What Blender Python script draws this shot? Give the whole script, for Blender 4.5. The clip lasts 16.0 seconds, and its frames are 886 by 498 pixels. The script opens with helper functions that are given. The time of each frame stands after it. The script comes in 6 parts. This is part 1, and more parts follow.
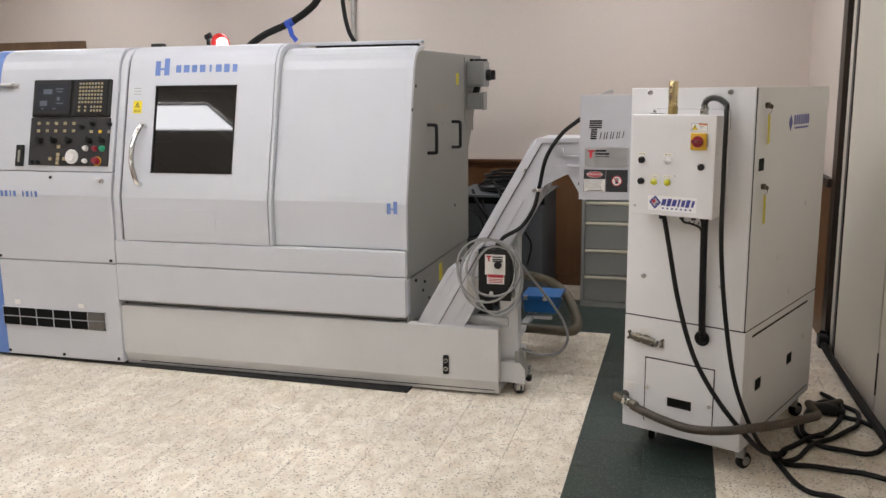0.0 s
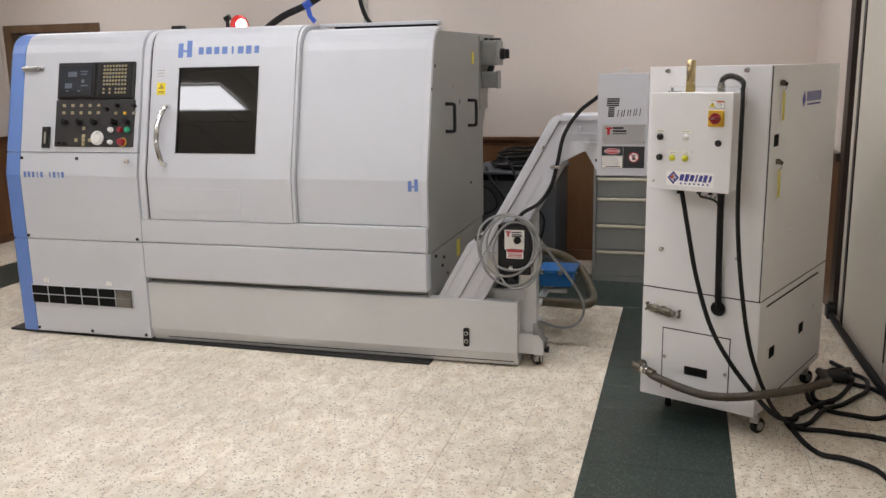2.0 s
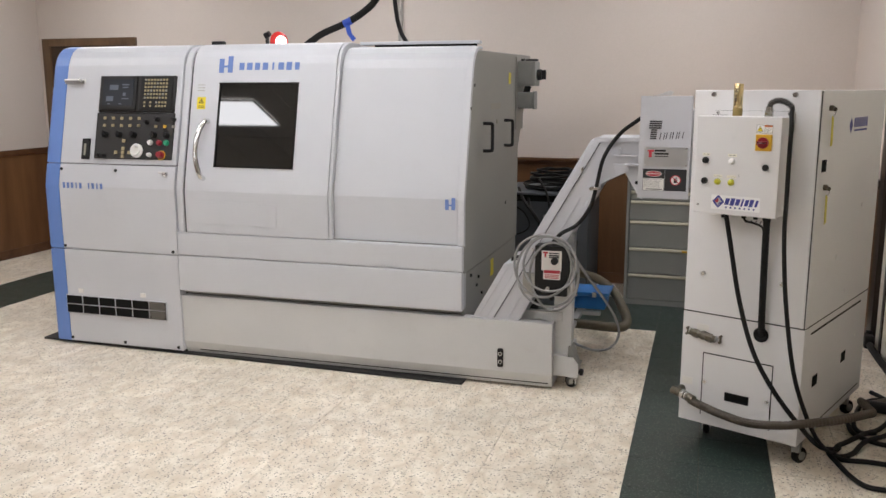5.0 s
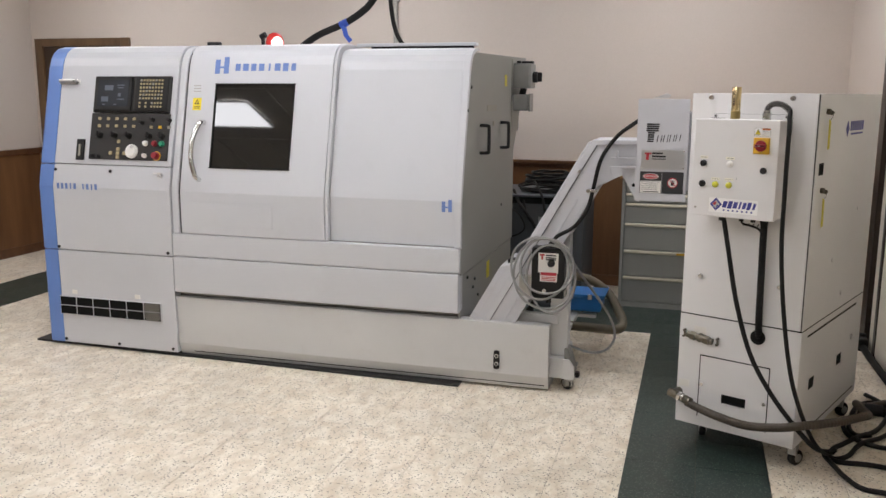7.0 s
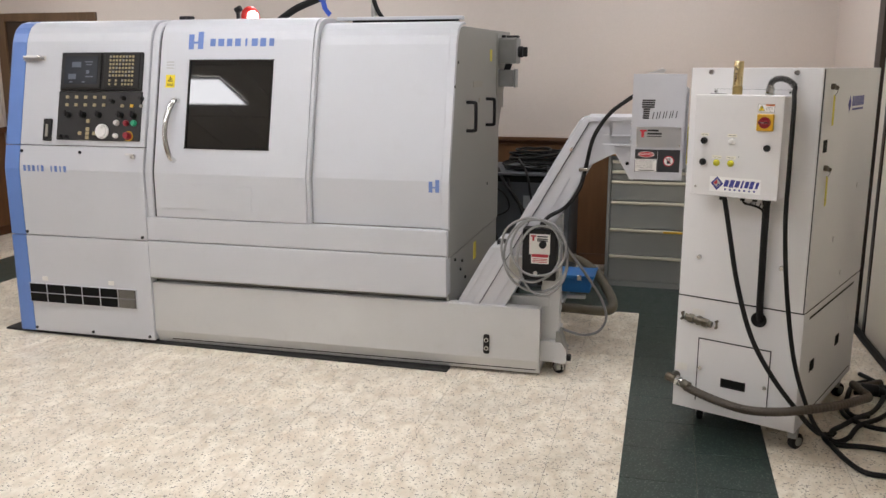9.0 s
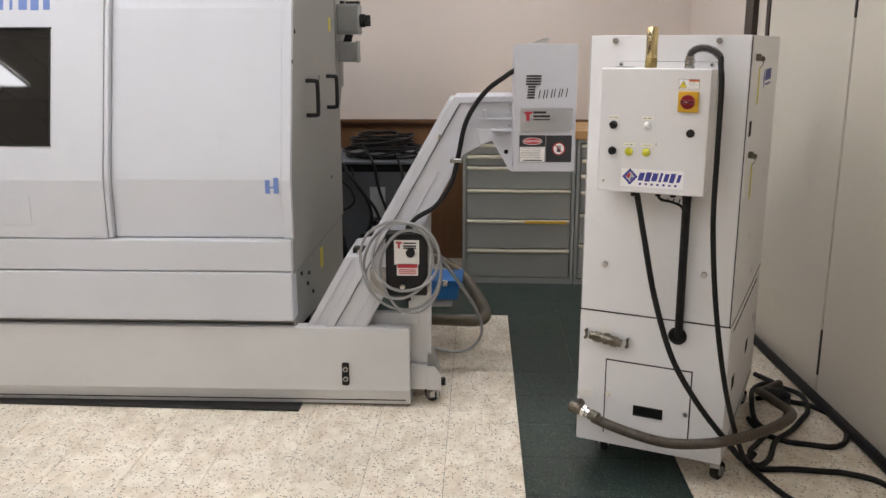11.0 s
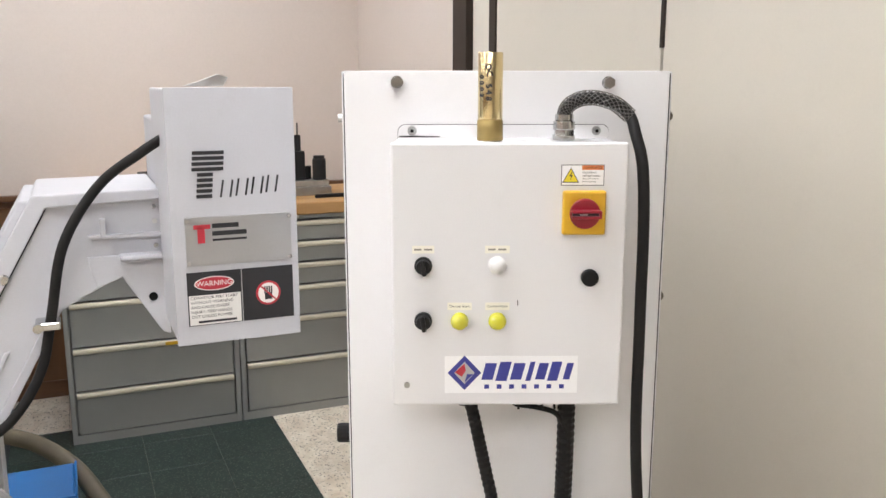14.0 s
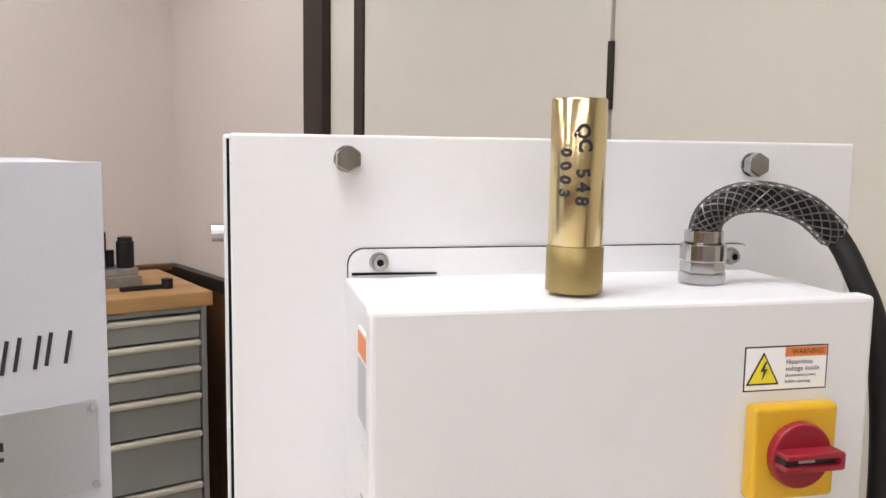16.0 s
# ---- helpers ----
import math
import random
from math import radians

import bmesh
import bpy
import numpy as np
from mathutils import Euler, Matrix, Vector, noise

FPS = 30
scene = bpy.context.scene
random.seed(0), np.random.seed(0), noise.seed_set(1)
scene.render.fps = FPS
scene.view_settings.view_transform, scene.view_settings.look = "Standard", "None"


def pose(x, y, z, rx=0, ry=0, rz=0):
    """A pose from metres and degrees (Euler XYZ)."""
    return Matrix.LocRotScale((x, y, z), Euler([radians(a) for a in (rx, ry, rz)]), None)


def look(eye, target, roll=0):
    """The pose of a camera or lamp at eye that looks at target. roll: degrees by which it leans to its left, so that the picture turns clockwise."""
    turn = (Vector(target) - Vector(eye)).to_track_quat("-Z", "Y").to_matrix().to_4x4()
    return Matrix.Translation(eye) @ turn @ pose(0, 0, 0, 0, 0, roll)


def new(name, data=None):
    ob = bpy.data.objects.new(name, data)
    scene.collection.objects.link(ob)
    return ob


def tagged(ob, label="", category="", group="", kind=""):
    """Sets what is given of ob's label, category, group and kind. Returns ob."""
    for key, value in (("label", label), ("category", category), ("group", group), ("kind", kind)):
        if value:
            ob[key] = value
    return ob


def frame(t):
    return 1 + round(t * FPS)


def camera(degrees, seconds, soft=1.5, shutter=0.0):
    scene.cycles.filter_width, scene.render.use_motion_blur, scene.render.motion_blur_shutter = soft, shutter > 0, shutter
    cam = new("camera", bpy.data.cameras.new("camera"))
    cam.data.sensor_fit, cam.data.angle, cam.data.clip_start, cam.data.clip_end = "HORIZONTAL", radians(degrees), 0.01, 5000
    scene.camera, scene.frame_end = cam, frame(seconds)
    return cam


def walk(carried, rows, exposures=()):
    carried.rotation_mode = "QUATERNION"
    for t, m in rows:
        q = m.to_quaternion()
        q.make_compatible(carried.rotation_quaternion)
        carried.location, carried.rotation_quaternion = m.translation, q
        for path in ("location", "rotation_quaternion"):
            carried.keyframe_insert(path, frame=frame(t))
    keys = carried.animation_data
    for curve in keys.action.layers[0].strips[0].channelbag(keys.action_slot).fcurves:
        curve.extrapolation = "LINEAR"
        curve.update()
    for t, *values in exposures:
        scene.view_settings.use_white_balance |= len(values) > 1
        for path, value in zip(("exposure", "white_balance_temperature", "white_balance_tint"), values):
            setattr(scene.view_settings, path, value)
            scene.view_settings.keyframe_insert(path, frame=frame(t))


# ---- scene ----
cam = camera(54.8, 16.0)
PATH = [
    (0, (0.048, 0.123, 1.629), (-0.485, 2.016, 1.266), -0.6),
    (0.5, (0.046, 0.05, 1.641), (-0.551, 1.92, 1.259), -0.5),
    (1, (0.046, 0.037, 1.647), (-0.554, 1.906, 1.265), -0.9),
    (1.5, (0.02, 0.017, 1.648), (-0.534, 1.897, 1.252), -1.2),
    (2, (-0.019, -0.029, 1.645), (-0.552, 1.854, 1.231), -1.1),
    (2.5, (-0.058, -0.066, 1.659), (-0.614, 1.811, 1.248), -0.8),
    (3, (-0.089, -0.088, 1.655), (-0.661, 1.791, 1.274), -0.3),
    (5.5, (-0.126, -0.039, 1.639), (-0.701, 1.842, 1.277), 0.0),
    (6, (-0.137, -0.051, 1.645), (-0.707, 1.834, 1.295), 0.1),
    (6.5, (-0.136, -0.056, 1.645), (-0.702, 1.831, 1.302), 0.2),
    (7, (-0.147, -0.05, 1.639), (-0.703, 1.836, 1.275), 0.2),
    (7.5, (-0.156, -0.059, 1.637), (-0.701, 1.826, 1.249), 0.2),
    (8, (-0.166, -0.047, 1.64), (-0.706, 1.836, 1.237), 0.4),
    (10.5, (-0.505, 0.584, 1.632), (-0.733, 2.519, 1.179), -0.6),
    (11, (-0.56, 0.844, 1.608), (-0.643, 2.786, 1.14), -0.1),
    (11.5, (-0.595, 1.116, 1.623), (-0.524, 3.06, 1.16), -0.1),
    (12, (-0.656, 1.436, 1.613), (-0.359, 3.36, 1.156), -0.5),
    (12.5, (-0.646, 1.708, 1.605), (-0.193, 3.602, 1.148), -0.2),
    (13, (-0.599, 1.992, 1.62), (-0.083, 3.874, 1.181), 0.8),
    (13.5, (-0.602, 2.29, 1.61), (0.022, 4.143, 1.189), 0.3),
    (14, (-0.592, 2.563, 1.619), (0.195, 4.36, 1.23), -0.0),
    (14.5, (-0.517, 2.795, 1.619), (0.356, 4.557, 1.256), 0.9),
    (15, (-0.455, 2.987, 1.625), (0.473, 4.733, 1.318), 1.3),
    (15.5, (-0.442, 3.173, 1.627), (0.61, 4.855, 1.368), 0.5),
    (16, (-0.421, 3.321, 1.627), (0.761, 4.916, 1.384), 0.9),
]
EXPOSURES = [(0, -0.2, 6200, 13), (0.6, -0.27, 6200, 13), (5, -0.23, 6200, 13), (8, -0.22, 6200, 13), (11, -0.15, 6200, 13), (12.2, 0.35, 6200, 12), (13.4, 0.44, 6180, 12), (14.0, 0.38, 6100, 12), (14.5, 0.21, 6150, 13), (15.5, 0.2, 6120, 13), (16, 0.13, 6150, 14)]
walk(cam, [(t, look(eye, target, roll)) for t, eye, target, roll in PATH], EXPOSURES)

# ---- world and light ----
world = bpy.data.worlds.new("world")
scene.world = world
world.use_nodes = True
world.node_tree.nodes["Background"].inputs[0].default_value = (0.9, 0.86, 0.8, 1)
world.node_tree.nodes["Background"].inputs[1].default_value = 0.006
LAMP = 11.5
CEIL = 2.98


# ---- materials ----
def nodes_of(name):
    m = bpy.data.materials.new(name)
    m.use_nodes = True
    t = m.node_tree
    return m, t, t.nodes, t.nodes["Principled BSDF"]


def ramp(n, stops):
    r = n.new("ShaderNodeValToRGB")
    e = r.color_ramp.elements
    while len(e) < len(stops):
        e.new(0.5)
    for el, (p, c) in zip(e, stops):
        el.position, el.color = p, (*c, 1)
    return r


def mul(c, k):
    return tuple(min(1, max(0, v * k)) for v in c)


def paint(name, c, rough=0.45, metal=0.0, vary=0.06, scale=3.0, grain=0.02, gscale=220.0, bump=0.02, dirt=0.0, dirtc=(0.25, 0.22, 0.18), coat=0.0, spec=0.5):
    """Painted or moulded surface: slow tone drift, fine grain, a little orange-peel relief, optional grime."""
    m, t, n, b = nodes_of(name)
    co = n.new("ShaderNodeTexCoord")
    big = n.new("ShaderNodeTexNoise")
    big.inputs["Scale"].default_value, big.inputs["Detail"].default_value = scale, 5
    t.links.new(co.outputs["Object"], big.inputs["Vector"])
    r = ramp(n, [(0.3, mul(c, 1 - vary)), (0.7, mul(c, 1 + vary))])
    t.links.new(big.outputs["Fac"], r.inputs["Fac"])
    fine = n.new("ShaderNodeTexNoise")
    fine.inputs["Scale"].default_value, fine.inputs["Detail"].default_value = gscale, 3
    t.links.new(co.outputs["Object"], fine.inputs["Vector"])
    fr = ramp(n, [(0.3, (1 - grain,) * 3), (0.7, (1, 1, 1))])
    t.links.new(fine.outputs["Fac"], fr.inputs["Fac"])
    mx = n.new("ShaderNodeMix")
    mx.data_type, mx.blend_type = "RGBA", "MULTIPLY"
    mx.inputs[0].default_value = 1
    t.links.new(r.outputs["Color"], mx.inputs[6])
    t.links.new(fr.outputs["Color"], mx.inputs[7])
    out = mx.outputs[2]
    if dirt:
        dn = n.new("ShaderNodeTexNoise")
        dn.inputs["Scale"].default_value, dn.inputs["Detail"].default_value, dn.inputs["Roughness"].default_value = 9.0, 9, 0.7
        t.links.new(co.outputs["Object"], dn.inputs["Vector"])
        dr = ramp(n, [(0.56, (0, 0, 0)), (0.74, (dirt,) * 3)])
        t.links.new(dn.outputs["Fac"], dr.inputs["Fac"])
        dm = n.new("ShaderNodeMix")
        dm.data_type = "RGBA"
        t.links.new(dr.outputs["Color"], dm.inputs[0])
        t.links.new(out, dm.inputs[6])
        dm.inputs[7].default_value = (*dirtc, 1)
        out = dm.outputs[2]
    t.links.new(out, b.inputs["Base Color"])
    rr = n.new("ShaderNodeMapRange")
    rr.inputs[3].default_value, rr.inputs[4].default_value = rough * 0.85, min(1, rough * 1.15)
    t.links.new(big.outputs["Fac"], rr.inputs[0])
    t.links.new(rr.outputs[0], b.inputs["Roughness"])
    b.inputs["Metallic"].default_value = metal
    b.inputs["Specular IOR Level"].default_value = spec
    b.inputs["Coat Weight"].default_value = coat
    if bump:
        bp = n.new("ShaderNodeBump")
        bp.inputs["Strength"].default_value, bp.inputs["Distance"].default_value = bump * 5, 0.002
        t.links.new(fine.outputs["Fac"], bp.inputs["Height"])
        t.links.new(bp.outputs["Normal"], b.inputs["Normal"])
    return m


def tile_mat(name, base, light, tint, fleck, fscale, famt, fsoft, fmix, rough=0.32):
    """Vinyl composition tile: streaky mottled ground, tinted drifts, small chips, a slightly different tone for each tile."""
    m, t, n, b = nodes_of(name)
    geo = n.new("ShaderNodeNewGeometry")
    oi = n.new("ShaderNodeObjectInfo")

    def noise(scale, detail, rough_, stretch=None, distort=0.0):
        x = n.new("ShaderNodeTexNoise")
        x.inputs["Scale"].default_value, x.inputs["Detail"].default_value = scale, detail
        x.inputs["Roughness"].default_value, x.inputs["Distortion"].default_value = rough_, distort
        if stretch:
            mp = n.new("ShaderNodeMapping")
            mp.inputs["Scale"].default_value = stretch
            t.links.new(geo.outputs["Position"], mp.inputs["Vector"])
            t.links.new(mp.outputs["Vector"], x.inputs["Vector"])
        else:
            t.links.new(geo.outputs["Position"], x.inputs["Vector"])
        return x

    def blend(fac, a, c):
        x = n.new("ShaderNodeMix")
        x.data_type = "RGBA"
        t.links.new(fac, x.inputs[0])
        t.links.new(a, x.inputs[6])
        x.inputs[7].default_value = (*c, 1)
        return x.outputs[2]

    cloud = noise(9.0, 9, 0.6, (1.5, 0.9, 1.0), 0.5)
    r = ramp(n, [(0.36, base), (0.62, light)])
    t.links.new(cloud.outputs["Fac"], r.inputs["Fac"])
    drift = noise(24.0, 6, 0.6, (1.7, 0.9, 1.0), 0.8)
    d = ramp(n, [(0.5, (0, 0, 0)), (0.68, (0.75,) * 3)])
    t.links.new(drift.outputs["Fac"], d.inputs["Fac"])
    out = blend(d.outputs["Color"], r.outputs["Color"], tint)
    warp = noise(60.0, 3, 0.6)
    ad = n.new("ShaderNodeVectorMath")
    ad.operation = "MULTIPLY_ADD"
    t.links.new(warp.outputs["Color"], ad.inputs[0])
    ad.inputs[1].default_value = (0.012, 0.012, 0.012)
    t.links.new(geo.outputs["Position"], ad.inputs[2])
    fl = n.new("ShaderNodeTexVoronoi")
    fl.inputs["Scale"].default_value = fscale
    t.links.new(ad.outputs[0], fl.inputs["Vector"])
    sep = n.new("ShaderNodeSeparateColor")
    t.links.new(fl.outputs["Color"], sep.inputs[0])
    pick = ramp(n, [(famt, (0, 0, 0)), (famt + fsoft, (fmix,) * 3)])
    t.links.new(sep.outputs[0], pick.inputs["Fac"])
    near_ = ramp(n, [(0.38, (1, 1, 1)), (0.55, (0, 0, 0))])
    t.links.new(fl.outputs["Distance"], near_.inputs["Fac"])
    fr = n.new("ShaderNodeMix")
    fr.data_type, fr.blend_type = "RGBA", "MULTIPLY"
    fr.inputs[0].default_value = 1
    t.links.new(pick.outputs["Color"], fr.inputs[6])
    t.links.new(near_.outputs["Color"], fr.inputs[7])
    out = blend(fr.outputs[2], out, fleck)
    add = n.new("ShaderNodeMath")
    add.operation = "ADD"
    t.links.new(oi.outputs["Random"], add.inputs[0])
    t.links.new(geo.outputs["Random Per Island"], add.inputs[1])
    fracn = n.new("ShaderNodeMath")
    fracn.operation = "FRACT"
    t.links.new(add.outputs[0], fracn.inputs[0])
    tone = n.new("ShaderNodeMapRange")
    tone.inputs[3].default_value, tone.inputs[4].default_value = 0.95, 1.04
    t.links.new(fracn.outputs[0], tone.inputs[0])
    grime = noise(2.1, 8, 0.62)
    gr = n.new("ShaderNodeMapRange")
    gr.inputs[1].default_value, gr.inputs[2].default_value, gr.inputs[3].default_value, gr.inputs[4].default_value = 0.3, 0.68, 0.86, 1.05
    t.links.new(grime.outputs["Fac"], gr.inputs[0])
    k = n.new("ShaderNodeMath")
    k.operation = "MULTIPLY"
    t.links.new(tone.outputs[0], k.inputs[0])
    t.links.new(gr.outputs[0], k.inputs[1])
    vm = n.new("ShaderNodeVectorMath")
    vm.operation = "SCALE"
    t.links.new(out, vm.inputs[0])
    t.links.new(k.outputs[0], vm.inputs["Scale"])
    t.links.new(vm.outputs[0], b.inputs["Base Color"])
    rr = n.new("ShaderNodeMapRange")
    rr.inputs[3].default_value, rr.inputs[4].default_value = rough * 0.7, rough * 1.6
    t.links.new(cloud.outputs["Fac"], rr.inputs[0])
    t.links.new(rr.outputs[0], b.inputs["Roughness"])
    bp = n.new("ShaderNodeBump")
    bp.inputs["Strength"].default_value, bp.inputs["Distance"].default_value = 0.15, 0.002
    t.links.new(grime.outputs["Fac"], bp.inputs["Height"])
    t.links.new(bp.outputs["Normal"], b.inputs["Normal"])
    return m


def wood_mat(name, dark, light, scale=(1, 1, 1), rough=0.4):
    m, t, n, b = nodes_of(name)
    co = n.new("ShaderNodeTexCoord")
    mp = n.new("ShaderNodeMapping")
    mp.inputs["Scale"].default_value = scale
    t.links.new(co.outputs["Object"], mp.inputs["Vector"])
    g = n.new("ShaderNodeTexNoise")
    g.inputs["Scale"].default_value, g.inputs["Detail"].default_value, g.inputs["Roughness"].default_value = 6.0, 8, 0.65
    t.links.new(mp.outputs["Vector"], g.inputs["Vector"])
    r = ramp(n, [(0.3, dark), (0.7, light)])
    t.links.new(g.outputs["Fac"], r.inputs["Fac"])
    t.links.new(r.outputs["Color"], b.inputs["Base Color"])
    b.inputs["Roughness"].default_value = rough
    bp = n.new("ShaderNodeBump")
    bp.inputs["Strength"].default_value, bp.inputs["Distance"].default_value = 0.1, 0.001
    t.links.new(g.outputs["Fac"], bp.inputs["Height"])
    t.links.new(bp.outputs["Normal"], b.inputs["Normal"])
    return m


def glow(name, c, s):
    m, t, n, b = nodes_of(name)
    b.inputs["Base Color"].default_value = (*c, 1)
    b.inputs["Emission Color"].default_value = (*c, 1)
    b.inputs["Emission Strength"].default_value = s
    return m


def braid_mat(name):
    """Woven wire strain relief: crossing bright strands over dark rubber."""
    m, t, n, b = nodes_of(name)
    b.inputs["Base Color"].default_value = (0.17, 0.16, 0.15, 1)
    b.inputs["Metallic"].default_value, b.inputs["Roughness"].default_value = 0.8, 0.4
    return m


WALL = paint("wall_paint", (0.615, 0.545, 0.488), 0.7, vary=0.03, scale=0.8, grain=0.03, gscale=90, bump=0.03)
PANEL = paint("partition_laminate", (0.66, 0.615, 0.53), 0.5, vary=0.03, scale=0.7, grain=0.02, gscale=150, bump=0.01, dirt=0.05)
CEILM = paint("ceiling_tile", (0.64, 0.62, 0.58), 0.9, vary=0.04, scale=4, grain=0.1, gscale=60, bump=0.1)
WAINS = wood_mat("wainscot_wood", (0.105, 0.048, 0.02), (0.20, 0.098, 0.042), (1.0, 1.0, 0.12), 0.4)
RAIL = wood_mat("rail_wood", (0.07, 0.03, 0.014), (0.15, 0.07, 0.03), (0.12, 1, 1), 0.35)
JAMB = paint("dark_bronze", (0.028, 0.018, 0.013), 0.4, 0.3, vary=0.2)
CREAM = tile_mat("cream_vinyl_tile", (0.73, 0.625, 0.485), (0.93, 0.86, 0.735), (0.70, 0.635, 0.50), (0.17, 0.13, 0.09), 118.0, 0.76, 0.14, 0.92)
GREEN = tile_mat("green_vinyl_tile", (0.016, 0.029, 0.025), (0.033, 0.054, 0.046), (0.021, 0.034, 0.029), (0.16, 0.19, 0.165), 160.0, 0.60, 0.32, 0.88, 0.3)
GROUT = paint("tile_joint", (0.14, 0.11, 0.08), 0.9)
MACH = paint("machine_grey_paint", (0.565, 0.575, 0.605), 0.42, vary=0.025, scale=1.5, grain=0.02, gscale=500, bump=0.015, dirt=0.05)
# machine grey darkened: shade on end and recess is in the colour, stains apart
MACHS = paint("machine_paint_shaded", (0.265, 0.262, 0.238), 0.5, vary=0.06, scale=2.5, grain=0.03, gscale=400, bump=0.02, dirt=0.16)
BLUE = paint("blue_trim_paint", (0.13, 0.235, 0.56), 0.42, vary=0.05, scale=3, dirt=0.05)
LOGO = paint("blue_lettering", (0.14, 0.22, 0.50), 0.5, vary=0.05)
TRAYM = paint("tray_steel_paint", (0.575, 0.575, 0.57), 0.38, vary=0.05, scale=2, dirt=0.1)
# near-black for gaps, openings and hollows; their shade is in the colour
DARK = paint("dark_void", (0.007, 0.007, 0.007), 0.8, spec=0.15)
BLACK = paint("black_plastic", (0.012, 0.0115, 0.0115), 0.5, spec=0.3, vary=0.15)
RUBBER = paint("black_rubber", (0.012, 0.011, 0.0105), 0.55, vary=0.2, scale=20, spec=0.22)
PANELBLK = paint("control_panel_black", (0.018, 0.0165, 0.016), 0.5, vary=0.1)
SCREEN = paint("dark_screen", (0.03, 0.034, 0.042), 0.15, vary=0.1)
KEY = paint("key_beige", (0.36, 0.30, 0.17), 0.6)
KEYG = paint("key_grey", (0.30, 0.285, 0.24), 0.6)
WHITE = paint("white_plastic", (0.78, 0.77, 0.75), 0.4, vary=0.03)
TOWER = paint("white_powder_coat", (0.755, 0.745, 0.745), 0.42, vary=0.02, scale=2.2, grain=0.02, gscale=600, bump=0.02, dirt=0.05)
CONV = paint("conveyor_paint", (0.52, 0.52, 0.545), 0.42, vary=0.05, scale=4, grain=0.03, gscale=350, bump=0.02, dirt=0.15)
STEEL = paint("bright_steel", (0.62, 0.61, 0.59), 0.28, 1.0, vary=0.1, scale=15)
BOLTM = paint("bolt_steel", (0.42, 0.415, 0.40), 0.35, 1.0, vary=0.15, scale=40)
PLATED = paint("plated_steel", (0.52, 0.52, 0.51), 0.16, 1.0, vary=0.12, scale=30, bump=0.004)
CHROME = paint("chrome", (0.75, 0.75, 0.75), 0.12, 1.0, vary=0.03, bump=0)
ZINC = paint("zinc_plate", (0.42, 0.41, 0.385), 0.42, 1.0, vary=0.12, scale=25)
BRASS = paint("brass", (0.74, 0.61, 0.34), 0.2, 1.0, vary=0.06, scale=12, bump=0.004)
OLDST = paint("tarnished_fitting", (0.14, 0.125, 0.098), 0.3, 1.0, vary=0.3, scale=60)
BRASSD = paint("knurled_brass", (0.38, 0.29, 0.12), 0.45, 1.0, vary=0.1, scale=40)
RED = paint("red_plastic", (0.27, 0.012, 0.024), 0.35, vary=0.1)
REDL = paint("red_label", (0.45, 0.03, 0.045), 0.5)
GREYBOX = paint("grey_switch_box", (0.23, 0.23, 0.22), 0.45, vary=0.08, scale=12, dirt=0.15)
YEL = paint("yellow_plastic", (0.68, 0.40, 0.02), 0.4, vary=0.08, dirt=0.25, dirtc=(0.2, 0.14, 0.05))
YELL = paint("yellow_label", (0.85, 0.68, 0.03), 0.5)
ORANGE = paint("orange_label", (0.75, 0.22, 0.05), 0.5)
LENSY = paint("yellow_lens", (0.58, 0.56, 0.035), 0.2, vary=0.1, coat=0.5)
GREENB = paint("green_button", (0.02, 0.32, 0.16), 0.4)
TAPE = paint("blue_tape", (0.03, 0.09, 0.50), 0.5, vary=0.1)
BIN = paint("blue_bin_plastic", (0.02, 0.17, 0.50), 0.4, vary=0.08, scale=8)
CABG = paint("cabinet_grey_paint", (0.30, 0.305, 0.285), 0.45, vary=0.04, scale=3, grain=0.03, dirt=0.06)
CABP = paint("drawer_pull_cream", (0.62, 0.58, 0.46), 0.4, vary=0.05)
GREYC = paint("charcoal_cabinet", (0.078, 0.086, 0.095), 0.5, vary=0.08, scale=4, dirt=0.1)
BENCH = wood_mat("butcher_block", (0.36, 0.19, 0.065), (0.56, 0.34, 0.14), (0.15, 2.5, 1), 0.45)
GREYCORD = paint("grey_cord", (0.27, 0.27, 0.265), 0.5, vary=0.08, scale=20)
OLIVE = paint("olive_hose", (0.13, 0.112, 0.075), 0.5, vary=0.15, scale=12, dirt=0.2)
BROWNH = paint("brown_hose", (0.052, 0.038, 0.024), 0.45, vary=0.15, scale=15)
# label paper toned down to grey-blue, the shade at the cabinet put into it
PAPER = paint("shaded_paper_label", (0.36, 0.37, 0.385), 0.6, vary=0.06, scale=10)
LABELW = paint("white_label", (0.78, 0.76, 0.72), 0.5, vary=0.03, scale=8, dirt=0.1)
PLATE = paint("brushed_nameplate", (0.50, 0.50, 0.50), 0.35, 0.7, vary=0.05, scale=6)
LOGOW = paint("glossy_white_decal", (0.90, 0.895, 0.89), 0.35, vary=0.02)
STRIP = paint("cream_legend_tape", (0.88, 0.85, 0.74), 0.45, vary=0.03)
INK = paint("black_ink", (0.02, 0.02, 0.022), 0.5)
NAVY = paint("navy_lettering", (0.045, 0.05, 0.28), 0.5)
YTAG = paint("yellow_tag", (0.62, 0.52, 0.03), 0.5)
MAT = paint("black_steel_plate", (0.014, 0.013, 0.012), 0.55, vary=0.2, scale=10)
DOORW = wood_mat("door_frame_wood", (0.09, 0.05, 0.025), (0.17, 0.10, 0.05), (1, 1, 0.1), 0.4)
DOORD = wood_mat("dark_door", (0.03, 0.018, 0.01), (0.055, 0.032, 0.018), (1, 1, 0.1), 0.4)
LIT = glow("light_diffuser", (1.0, 0.985, 0.965), LAMP)
LITR = glow("beacon_bulb", (1.0, 0.80, 0.76), 4.5)
